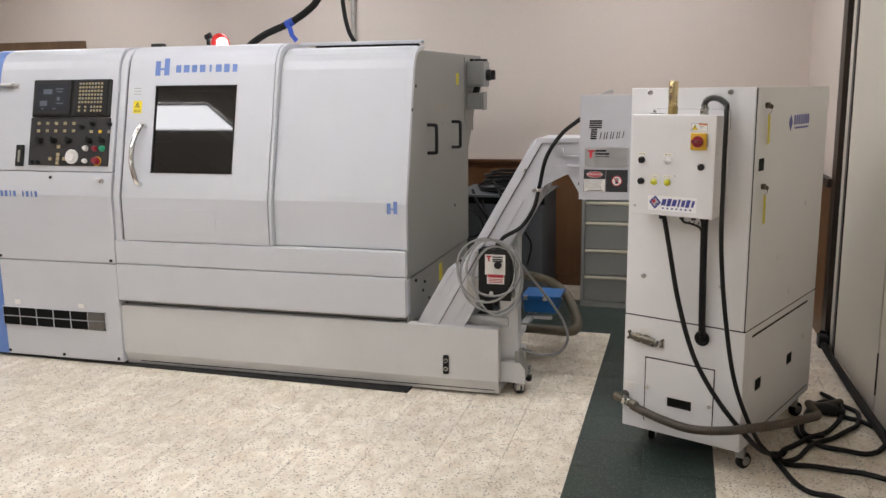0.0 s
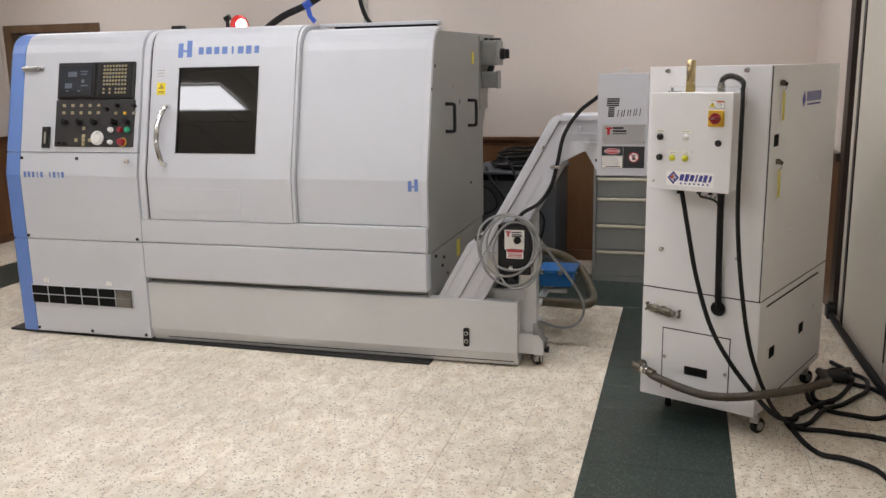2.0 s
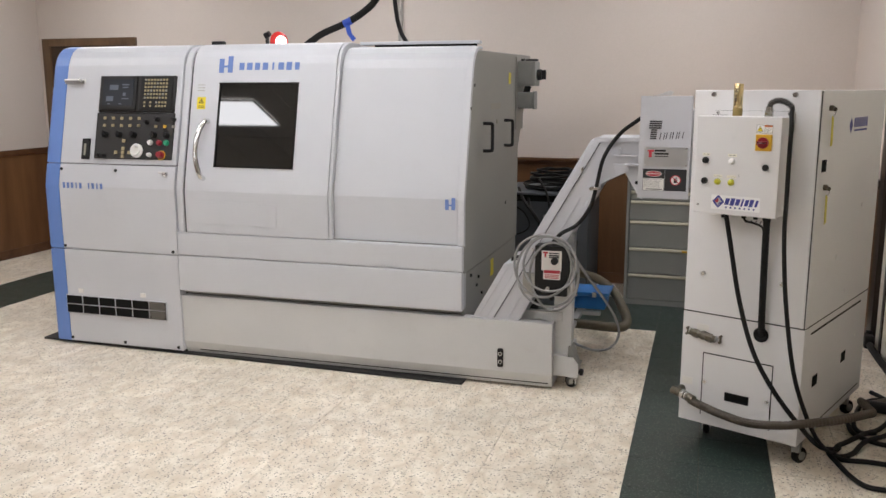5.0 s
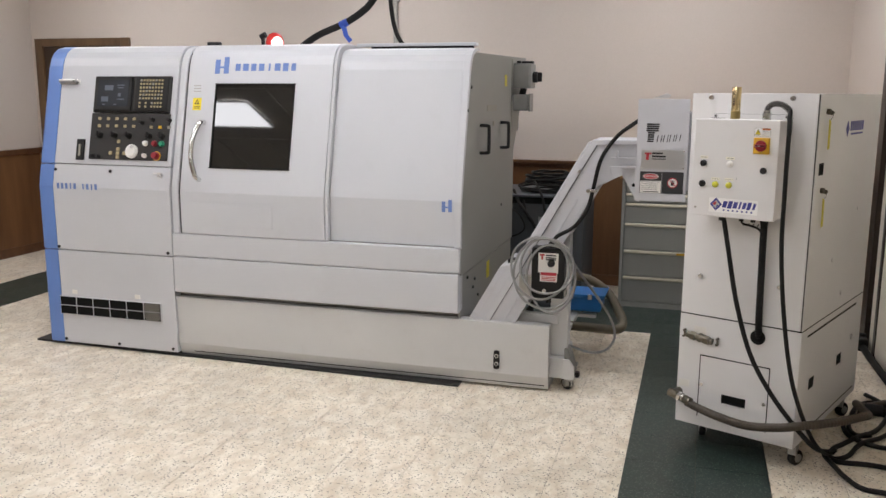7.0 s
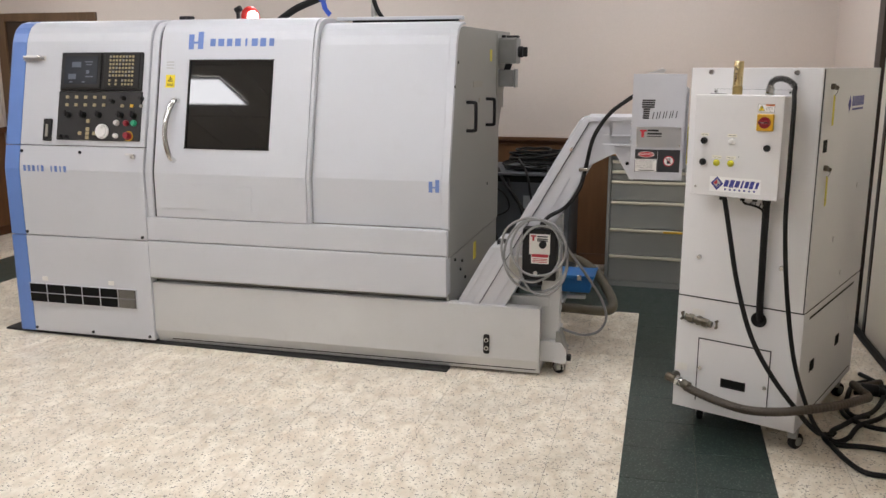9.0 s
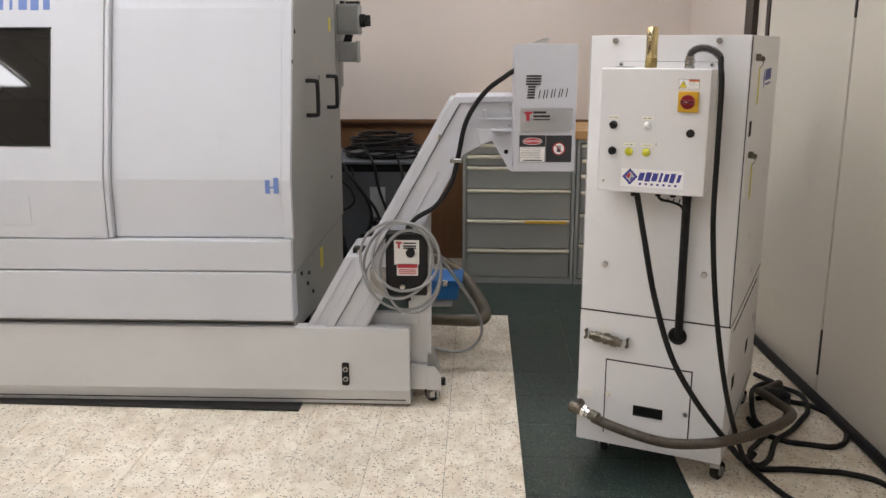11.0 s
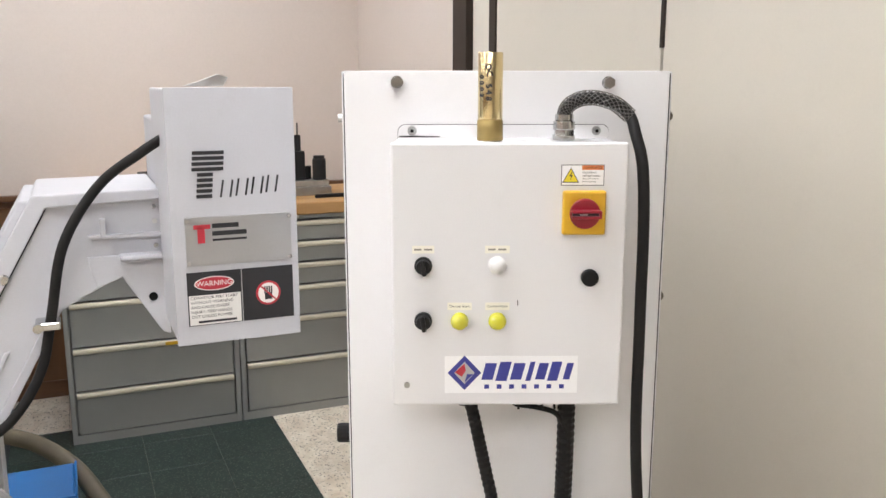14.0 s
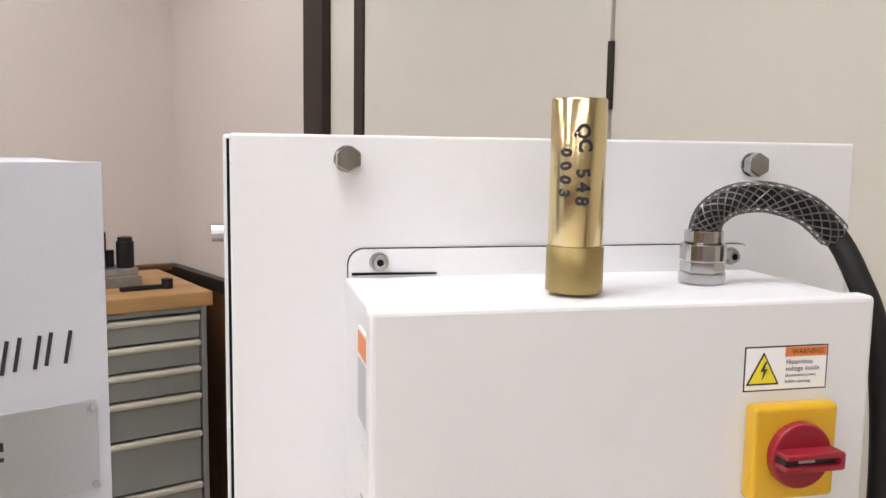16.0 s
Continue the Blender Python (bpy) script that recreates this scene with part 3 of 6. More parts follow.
part("apron_panel", box(XC + 0.004, XR - 0.004, 4.265, 4.36, 0.438, 0.648, 0.006), MACH, lathe_m)
part("kick_recess", box(XC + 0.01, XR - 0.02, 4.34, 4.45, 0.38, 0.436), MACHS, lathe_m)
# recessed access plate lines on door
part("access_plate", box(-2.92, -2.40, 4.2675, 4.271, 0.84, 0.97, 0.001), MACH, door)
# ventilation grille: dark openings with frame bars, two of them with expanded mesh
gr = part("vent_grille", box(-3.88, -3.155, 4.262, 4.272, 0.245, 0.36, 0.002), MACH, lathe_m)
for i in range(6):
    for j in range(2):
        x0 = -3.875 + i * 0.1205
        z0 = 0.249 + j * 0.056
        part("vent_opening", box(x0, x0 + 0.112, 4.2595, 4.263, z0, z0 + 0.05), DARK, gr)
        if i == 5:
            bms = []
            for k in range(7):
                for s in (1, -1):
                    b = box(-0.03, 0.03, -0.001, 0.001, -0.0018, 0.0018)
                    b.transform(Matrix.Translation((x0 + 0.008 + k * 0.016, 4.258, z0 + 0.025)) @ pose(0, 0, 0, 0, s * 55, 0))
                    bms.append(b)
            bm = join(*bms)
            bmesh.ops.bisect_plane(bm, geom=bm.verts[:] + bm.edges[:] + bm.faces[:], plane_co=(x0 + 0.112, 0, 0), plane_no=(1, 0, 0), clear_outer=True)
            bmesh.ops.bisect_plane(bm, geom=bm.verts[:] + bm.edges[:] + bm.faces[:], plane_co=(x0, 0, 0), plane_no=(-1, 0, 0), clear_outer=True)
            part("mesh_screen", bm, ZINC, gr)
for lx in (-3.77, -3.32):
    part("vent_label", box(lx - 0.018, lx + 0.018, 4.266, 4.2705, 0.375, 0.40), LABELW, lathe_m)
# screws on the panels
for x, z in ((-3.86, 0.085), (-3.47, 0.085), (-3.09, 0.085), (-3.86, 0.665), (-3.09, 0.665), (-3.86, 1.13), (-3.47, 1.13)):
    p = on_front(x, z)
    part("screw", cyl(p.translation, p @ Vector((0, 0, 0.006)), 0.009, seg=12), BLACK, lathe_m)
part("latch_handle", join(plate(on_front(-3.81, 1.645, 0), 0.15, 0.028, 0.006, 0.003), plate(on_front(-3.81, 1.645, 0.02), 0.12, 0.02, 0.014, 0.005)), STEEL, lathe_m, "flush steel latch")
part("panel_latch", join(cyl(on_front(-3.12, 1.115).translation, on_front(-3.12, 1.115, 0.02).translation, 0.014), plate(on_front(-3.135, 1.122, 0.018), 0.05, 0.012, 0.008, 0.002)), STEEL, lathe_m)
part("key_slot", join(plate(on_front(-3.69, 1.25, 0), 0.055, 0.125, 0.012, 0.004)), BLACK, lathe_m, "black slotted switch plate")
part("switch_lever", plate(on_front(-3.688, 1.245, 0.012), 0.012, 0.07, 0.01, 0.002), KEYG, lathe_m)

# control panel
cp = part("operator_panel", join(plate(on_front(-3.355, 1.571, -0.004), 0.525, 0.215, 0.022, 0.006), plate(on_front(-3.357, 1.33, -0.004), 0.54, 0.275, 0.014, 0.004)), PANELBLK, lathe_m, "black operator panel with screen and keys")
part("screen_bezel", plate(on_front(-3.475, 1.572, 0.018), 0.255, 0.205, 0.012, 0.006), BLACK, cp)
part("screen", plate(on_front(-3.475, 1.574, 0.030), 0.215, 0.155, 0.002), SCREEN, cp, "dim display screen")
SCRL = paint("screen_graphics", (0.10, 0.12, 0.16), 0.3)
for dx, dz, w, h in ((-0.03, 0.03, 0.06, 0.03), (0.05, 0.045, 0.05, 0.006), (0.05, 0.03, 0.04, 0.006), (-0.055, -0.035, 0.05, 0.03), (0.045, -0.01, 0.02, 0.02), (0.055, -0.035, 0.05, 0.006), (-0.06, -0.065, 0.02, 0.006), (0.02, -0.065, 0.02, 0.006)):
    part("display_block", plate(on_front(-3.475 + dx, 1.574 + dz, 0.0322), w, h, 0.0006), SCRL, cp)
part("keypad", plate(on_front(-3.215, 1.572, 0.018), 0.225, 0.20, 0.008, 0.005), BLACK, cp)
for i in range(8):
    for j in range(8):
        if j in (6, 7) and i % 2 and i < 4:
            continue
        x, z = -3.288 + i * 0.0205, 1.648 - j * 0.0205 - (0.006 if j > 5 else 0)
        part("key", plate(on_front(x, z, 0.026), 0.0115, 0.0115, 0.004), KEY if (i + j) % 5 else KEYG, cp)


def button(x, z, mat, w=0.02, h=0.017, d=0.008):
    return part("button", plate(on_front(x, z, 0.01), w, h, d, 0.002, 1), mat, cp)


for i in range(5):
    for j in range(2):
        button(-3.565 + i * 0.060, 1.43 - j * 0.042, KEY)
for i in range(3):
    button(-3.205 + i * 0.06, 1.385, (KEY, YEL, KEYG)[i])
for x, z in ((-3.42, 1.256), (-3.42, 1.21), (-3.47, 1.233), (-3.375, 1.233), (-3.42, 1.30), (-3.42, 1.233)):
    button(x, z, KEY, 0.022, 0.02)


def knob(x, z, r, h, mat, name="knob"):
    p = on_front(x, z, 0.01)
    bm = join(cyl(p.translation, p @ Vector((0, 0, h * 0.4)), r * 1.15, seg=18), cyl(p @ Vector((0, 0, h * 0.4)), p @ Vector((0, 0, h)), r, r * 0.85, seg=18, bev=r * 0.1))
    return part(name, bm, mat, cp)


for x in (-3.555, -3.455, -3.355, -3.215, -3.13):
    k = knob(x, 1.335, 0.017, 0.03, BLACK)
    part("pointer", plate(on_front(x, 1.337, 0.035), 0.008, 0.034, 0.01, 0.002), BLACK, cp)
for x, z in ((-3.27, 1.41), (-3.20, 1.428), (-3.085, 1.425), (-3.59, 1.212), (-3.555, 1.21)):
    knob(x, z, 0.012, 0.028, BLACK)
knob(-3.325, 1.245, 0.036, 0.025, WHITE, "handwheel")
knob(-3.31, 1.268, 0.009, 0.05, WHITE, "crank_grip")
knob(-3.235, 1.292, 0.014, 0.022, WHITE)
knob(-3.235, 1.222, 0.012, 0.022, WHITE)
knob(-3.175, 1.292, 0.015, 0.018, RED)
knob(-3.125, 1.292, 0.015, 0.018, GREENB)
knob(-3.155, 1.222, 0.024, 0.008, YEL, "stop_ring")
knob(-3.155, 1.222, 0.020, 0.035, RED, "stop_button")

# emblem and lettering as plain shapes
def mark(name, x, z, w, h, mat, out=0.0005, parent=None):
    return part(name, plate(on_front(x, z, out), w, h, 0.0012), mat, parent or lathe_m)


def emblem(x, z, w, h, parent, inset=0.0):
    bms = [plate(on_front(x - w * 0.3, z - h * 0.04, 0.0005 - inset), w * 0.34, h * 0.86, 0.0012), plate(on_front(x + w * 0.3, z + h * 0.04, 0.0005 - inset), w * 0.34, h, 0.0012),
           plate(on_front(x, z - h * 0.08, 0.0003 - inset), w * 0.4, h * 0.12, 0.0012)]
    return part("emblem", join(*bms), LOGO, parent, "blue two-bar emblem")


emblem(-2.775, 1.735, 0.095, 0.095, door)
for i, (w, h) in enumerate(((0.032, 0.045), (0.036, 0.045), (0.032, 0.045), (0.034, 0.045), (0.012, 0.045), (0.036, 0.045), (0.034, 0.05), (0.028, 0.045))):
    part("letter_shape", plate(on_front(-2.672 + i * 0.05, 1.727, 0.0005), w, h * 0.92, 0.001), LOGO, door)
emblem(-1.385, 1.005, 0.06, 0.065, lathe_m, 0.034)
for i in range(10):
    if i != 5:
        part("letter_shape", plate(on_front(-3.835 + i * 0.030, 1.035, 0.0005), 0.017 if i not in (3, 6, 8) else 0.009, 0.034, 0.001), LOGO, lathe_m)
# stickers by the handle
mark("sticker", -2.925, 1.607, 0.062, 0.06, MACH, parent=door)
for k in range(3):
    mark("letter_bar", -2.925, 1.624 - 0.016 * k, 0.046, 0.003, KEYG, 0.0018, door)
part("warning_sticker", join(plate(on_front(-2.92, 1.522, 0.0004), 0.056, 0.07, 0.001)), YELL, door, "yellow warning sticker")
b = join(prism([(-0.016, -0.012), (-0.0115, -0.012), (0.0, 0.011), (0, 0.017)], "z", 0, 0.0012), prism([(0.016, -0.012), (0.0115, -0.012), (0.0, 0.011), (0, 0.017)], "z", 0, 0.0012),
         prism([(-0.0115, -0.012), (0.0115, -0.012), (0.010, -0.0085), (-0.010, -0.0085)], "z", 0, 0.0012), prism([(-0.003, -0.006), (0.003, -0.006), (0, 0.006)], "z", 0, 0.0012))
b.transform(on_front(-2.92, 1.532, 0.0014))
part("warning_triangle", b, INK, door)
for k in range(2):
    mark("letter_bar", -2.92, 1.506 - 0.008 * k, 0.038, 0.003, INK, 0.0014, door)
# end panel fittings
for y in (4.71, 5.25):
    pts = [(XR, y, 1.412), (XR + 0.045, y, 1.41), (XR + 0.052, y, 1.392), (XR + 0.052, y, 1.278), (XR + 0.045, y, 1.262), (XR, y, 1.26)]
    part("pull_handle", tube(pts, 0.0095, 5, 12), BLACK, lathe_m, "black bow handle", smooth=True)
part("lock_tab", box(XR, XR + 0.006, 5.03, 5.07, 1.40, 1.425), KEYG, lathe_m)
part("end_emblem", box(XR, XR + 0.0015, 4.88, 5.13, 1.485, 1.52), KEYG, lathe_m)
part("warning_sticker", box(XR, XR + 0.0015, 5.36, 5.42, 1.63, 1.70), YTAG, lathe_m)
part("warning_sticker", box(XR - 0.004, XR - 0.0025, 4.93, 5.0, 0.50, 0.60), YTAG, lathe_m)
for y, z in ((4.45, 0.60), (4.58, 0.52), (4.70, 0.45), (4.62, 0.56), (5.3, 0.9), (4.42, 1.5), (4.50, 1.62)):
    part("screw", cyl((XR - 0.006, y, z), (XR + 0.004, y, z), 0.009, seg=10), BLACK, lathe_m)
# switch boxes at the rear corner
sw = part("switch_box", box(XR, XR + 0.12, 5.60, 5.78, 1.618, 1.775, 0.008), GREYBOX, lathe_m, "grey electrical switch box")
part("rotary_handle", join(cyl((XR + 0.12, 5.69, 1.69), (XR + 0.15, 5.69, 1.69), 0.035, seg=16, bev=0.004), box(XR + 0.15, XR + 0.178, 5.68, 5.70, 1.66, 1.72, 0.004)), BLACK, sw)
part("box_lid", box(XR + 0.012, XR + 0.11, 5.592, 5.602, 1.63, 1.765, 0.003), GREYBOX, sw)
part("top_fitting", join(cyl((XR + 0.03, 5.66, 1.775), (XR + 0.03, 5.66, 1.792), 0.014, seg=12), box(XR + 0.05, XR + 0.125, 5.64, 5.70, 1.775, 1.79, 0.004)), BLACK, sw)
part("conduit_elbow", cyl((XR + 0.06, 5.69, 1.62), (XR + 0.045, 5.69, 1.57), 0.022, seg=14), BLACK, lathe_m)
part("connector_box", box(XR, XR + 0.10, 5.62, 5.76, 1.475, 1.58, 0.008), GREYBOX, lathe_m, "small grey connector box")
part("box_cover", box(XR + 0.101, XR + 0.112, 5.635, 5.745, 1.47, 1.585, 0.003), GREYBOX, lathe_m)
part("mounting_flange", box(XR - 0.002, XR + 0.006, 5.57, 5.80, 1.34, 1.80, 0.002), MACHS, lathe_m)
# things on the roof belong to the machine
part("roof_lug", box(-3.14, -3.06, 4.9, 4.95, 1.85, 1.895, 0.006), BLACK, lathe_m)

# chip tray under the lathe
TRAYP = placed(0.0, 0.086, -0.0175, 1.0276, 1.0, 1.0209)
DRAWN.append(TRAYP)
tr = thing("chip_tray", TRAYP, "long grey sheet steel coolant tray under the lathe", "tray")
part("trough", prism([(4.33, 0.105), (4.33, 0.392), (4.345, 0.392), (4.345, 0.11), (4.372, 0.045), (4.75, 0.045), (4.75, 0.19), (4.765, 0.19), (4.765, 0.03), (4.36, 0.03)], "x", -3.095, -0.838, 0.003), TRAYM, tr)
part("end_cap", prism([(4.345, 0.13), (4.345, 0.388), (4.75, 0.388), (4.75, 0.045), (4.375, 0.045)], "x", -0.852, -0.842), TRAYM, tr)
part("sight_gauge", join(box(-1.135, -1.103, 4.322, 4.331, 0.13, 0.235, 0.009, 3)), BLACK, tr, "black oval level gauge")
for z in (0.205, 0.16):
    part("gauge_lens", cyl((-1.119, 4.323, z), (-1.119, 4.318, z), 0.0115, seg=16), STEEL, tr)
    part("gauge_glass", cyl((-1.119, 4.3185, z), (-1.119, 4.316, z), 0.0075, seg=16), SMOKED, tr)
part("top_lip", box(-3.09, -0.853, 4.3455, 4.40, 0.386, 0.392, 0.001), TRAYM, tr)
# near-black block stands in for the shade inside the tray
part("tray_shade", box(-3.0, -0.86, 4.35, 4.74, 0.05, 0.2), DARK, tr)
part("foot", box(-2.9, -2.8, 4.55, 4.7, 0.031, 0.036), DARK, tr)
part("foot", box(-1.0, -0.9, 4.55, 4.7, 0.0172, 0.036), DARK, tr)
solo("floor_plate", prism([(-4.28, 4.44), (-1.36, 4.372), (-1.36, 5.8), (-4.28, 5.8)], "z", 0.0, 0.013, 0.003), MAT, "thin black steel plate on the floor under the lathe", "floor plate")
for x in (-3.8, -3.2):
    part("levelling_foot", cyl((x, 4.55, 0.0515), (x, 4.55, 0.08), 0.04, seg=16), DARK, lathe_m)
for x in (-2.8, -1.6):
    part("levelling_foot", cyl((x, 5.3, 0.0515), (x, 5.3, 0.06), 0.05, seg=16), DARK, lathe_m)

# ---- chip conveyor ----
CONVP = placed(0.0118, 0.095, -0.0307, 1.044, 1.0, 1.0436)
DRAWN.append(CONVP)
cv = thing("chip_conveyor", CONVP, "grey inclined chip conveyor on casters with a boxed drive head", "conveyor")
CY0, CY1 = 4.35, 4.70


def along(x0, z0, z, slope=0.568):
    return (x0 + (z - z0) * slope, z)


def fold(d, z):
    """A point at height z on the incline, d across it from the outer edge."""
    return along(-0.648 + d, 1.36, z)


incl = [fold(0, 0.15), fold(0, 1.36), (-0.41, 1.362), (-0.41, 1.19), (-0.497, 1.192), (-0.612, 1.132), along(-0.612, 1.132, 0.15, 0.555)]
part("casing", prism(incl, "y", CY0, CY1, 0.004), CONV, cv)
part("edge_flange", prism([fold(-0.003, 0.16), fold(-0.003, 1.363), (-0.41, 1.366), (-0.41, 1.345), fold(0.034, 1.338), fold(0.036, 0.16)], "y", CY0 - 0.012, CY0 + 0.001, 0.003), CONV, cv, "folded edge flange")
part("fold_line", prism([fold(0.0345, 0.16), fold(0.033, 1.338), fold(0.037, 1.338), fold(0.0385, 0.16)], "y", CY0 - 0.0015, CY0 + 0.001), DARK, cv, "dark seam along the flange")
part("inner_rib", prism([fold(0.105, 0.18), fold(0.098, 1.06), fold(0.108, 1.06), fold(0.117, 0.18)], "y", CY0 - 0.004, CY0 + 0.001, 0.0015), CONV, cv)
part("lower_flange", prism([along(-0.632, 1.132, 0.2, 0.555), along(-0.632, 1.132, 1.12, 0.555), along(-0.612, 1.132, 1.12, 0.555), along(-0.612, 1.132, 0.2, 0.555)], "y", CY0 - 0.006, CY0 + 0.001, 0.002), CONV, cv)
part("top_cover", prism([fold(-0.02, 0.45), fold(-0.02, 1.35), fold(0.001, 1.35), fold(0.001, 0.45)], "y", CY0 + 0.02, CY1 - 0.02, 0.004), CONV, cv)
part("lower_hood", prism([fold(-0.082, 0.30), fold(-0.082, 0.695), fold(0.002, 0.712), fold(0.002, 0.30)], "y", CY0 + 0.008, CY1 + 0.04, 0.004), CONV, cv, "wider sheet metal hood at the foot of the incline")
part("hood_fold", prism([fold(-0.055, 0.30), fold(-0.055, 0.69), fold(-0.048, 0.69), fold(-0.048, 0.30)], "y", CY0 + 0.004, CY0 + 0.009, 0.0015), CONV, cv)
part("brush_strip", box(fold(-0.06, 0.70)[0], fold(-0.005, 0.70)[0] + 0.012, CY0 + 0.07, CY0 + 0.13, 0.695, 0.722, 0.004), RUBBER, cv, "black wiper brush")
hex_bolt("hood_bolt", (fold(-0.03, 0.71)[0], CY0 + 0.03, 0.703), (0, 0, 1), 0.010, 0.022, cv)
part("gusset", prism([(-0.56, 1.235), (-0.415, 1.235), (-0.41, 1.062), (-0.425, 1.068), (-0.497, 1.190), (-0.545, 1.172)], "y", CY0 - 0.008, CY0 + 0.001, 0.002), CONV, cv)
part("head_bracket", join(box(-0.555, -0.41, CY0 - 0.016, CY0, 1.272, 1.279), box(-0.50, -0.42, CY0 - 0.040, CY0, 1.228, 1.238, 0.003), box(-0.532, -0.521, CY0 - 0.02, CY0, 1.276, 1.312, 0.002)), CONV, cv)
for z in (1.33, 1.30, 1.25, 1.21):
    part("rivet", cyl((-0.428, CY0 - 0.006, z), (-0.428, CY0 + 0.001, z), 0.005, seg=10), STEEL, cv)
part("pivot_hole", cyl((-0.44, CY0 - 0.01, 1.145), (-0.44, CY0 - 0.004, 1.145), 0.009, seg=12), DARK, cv)
for z in (0.78, 1.206):
    p = fold(0.026, z)
    hex_bolt("bolt", (p[0], CY0 - 0.011, p[1]), (0, -1, 0), 0.010, 0.012, cv)
# drive guard box with its plates
GX0, GX1, GZ0, GZ1, GY = -0.4195, -0.190, 1.0975, 1.567, 4.115
hood = part("drive_guard", join(box(GX0, GX1, GY, GY + 0.004, GZ0, GZ1, 0.001), box(GX0 + 0.002, GX1 - 0.002, GY + 0.005, CY0 + 0.05, GZ0 + 0.002, GZ1 - 0.002, 0.003)), CONV, cv, "grey sheet metal drive guard")
part("head_box", box(-0.408, -0.17, CY0 + 0.05, CY1 + 0.02, 1.12, 1.50, 0.006), CONV, cv)
part("motor_tag", box(-0.168, -0.165, 4.42, 4.55, 1.14, 1.32), YTAG, cv)
part("lifting_lug", prism([(-0.37, 1.568), (-0.29, 1.568), (-0.28, 1.585), (-0.30, 1.592), (-0.345, 1.575)], "y", 4.27, 4.275, 0.001), STEEL, cv)


def gp(x, z, out=0.0):
    return Matrix.Translation((x, GY - out, z)) @ pose(0, 0, 0, 90)


# striped initial and the other letter shapes, cut as plain bars
rows = []
for i in range(9):
    z = 1.452 - i * 0.0098
    wide = i < 4
    x0 = -0.376 + (0 if wide else 0.010) - i * 0.0008
    rows.append(plate(gp(x0 + (0.028 if wide else 0.014), z, 0.0002), 0.056 if wide else 0.028, 0.0066, 0.0009))
part("letter_shape", join(*rows), INK, hood, "black striped initial")
for i, x in enumerate((-0.318, -0.290, -0.262, -0.235)):
    z = 1.386 + i * 0.0018
    a, h, w = 0.0035, 0.032, 0.019
    bms = [plate(gp(x - w * 0.45, z, 0.0002) @ pose(0, 0, 0, 0, 0, -10), a, h, 0.0009), plate(gp(x + w * 0.45, z, 0.0002) @ pose(0, 0, 0, 0, 0, -10), a, h, 0.0009)]
    part("letter_shape", join(*bms), INK, hood)
name_p = part("nameplate", plate(gp(-0.299, 1.291, 0.0), 0.194, 0.09, 0.0022, 0.0008), PLATE, hood, "brushed metal nameplate")
part("emblem", join(plate(gp(-0.366, 1.318, 0.0022), 0.03, 0.008, 0.0008), plate(gp(-0.368, 1.303, 0.0022), 0.013, 0.03, 0.0008)), REDL, hood)
for k, (w, z) in enumerate(((0.048, 1.319), (0.062, 1.305), (0.062, 1.293))):
    part("letter_bar", plate(gp(-0.348 + w / 2, z, 0.0022), w, 0.0085 if k < 2 else 0.004, 0.0006), INK, hood)
for x in (-0.392, -0.206):
    for z in (1.33, 1.252):
        part("rivet", cyl((x, GY - 0.001, z), (x, GY - 0.0045, z), 0.0035, seg=10), STEEL, hood)
warn = part("warning_plate", plate(gp(-0.300, 1.184, 0.0), 0.196, 0.101, 0.0015, 0.0005), INK, hood, "black and white conveyor warning plate")
part("text_field", plate(gp(-0.349, 1.163, 0.0015), 0.094, 0.056, 0.0005), LABELW, hood)
bm = bmesh.new()
bmesh.ops.create_circle(bm, cap_ends=True, segments=32, radius=1)
bm.transform(gp(-0.349, 1.212, 0.0018) @ Matrix.Diagonal((0.036, 0.0135, 1, 1)))
part("oval", bm, LABELW, hood)
bm = bmesh.new()
bmesh.ops.create_circle(bm, cap_ends=True, segments=32, radius=1)
bm.transform(gp(-0.349, 1.212, 0.0021) @ Matrix.Diagonal((0.034, 0.0118, 1, 1)))
part("oval", bm, REDL, hood)
part("lettering", text_mesh("WARNING", 0.0135, gp(-0.349, 1.212, 0.0024), 0.0002), LABELW, hood)
for k, s in enumerate(("CONVEYOR MAY START", "WITHOUT WARNING", "AND CAUSE SEVERE", "INJURY. KEEP HANDS", "OUT UNLESS POWER")):
    part("lettering", text_mesh(s, 0.0078, gp(-0.393, 1.186 - k * 0.0088, 0.0021), 0.0002, align="LEFT"), INK, hood)
part("letter_bar", plate(gp(-0.346, 1.1405, 0.0021), 0.07, 0.004, 0.0003), INK, hood)
part("divider", plate(gp(-0.299, 1.184, 0.0015), 0.0015, 0.1, 0.0006), PLATE, hood)
part("sign_ring", cyl((-0.250, GY - 0.0014, 1.184), (-0.250, GY - 0.0018, 1.184), 0.0235, seg=28), REDL, hood)
part("sign_disc", cyl((-0.250, GY - 0.0018, 1.184), (-0.250, GY - 0.0022, 1.184), 0.0195, seg=28), LABELW, hood)
part("sign_symbol", join(plate(gp(-0.250, 1.178, 0.0022), 0.014, 0.013, 0.0004, 0.0001), *[plate(gp(-0.2565 + i * 0.0042, 1.190, 0.0022), 0.0026, 0.014, 0.0004) for i in range(4)]), INK, hood)
part("sign_bar", plate(gp(-0.250, 1.184, 0.0028) @ pose(0, 0, 0, 0, 0, -45), 0.042, 0.003, 0.0003), REDL, hood)
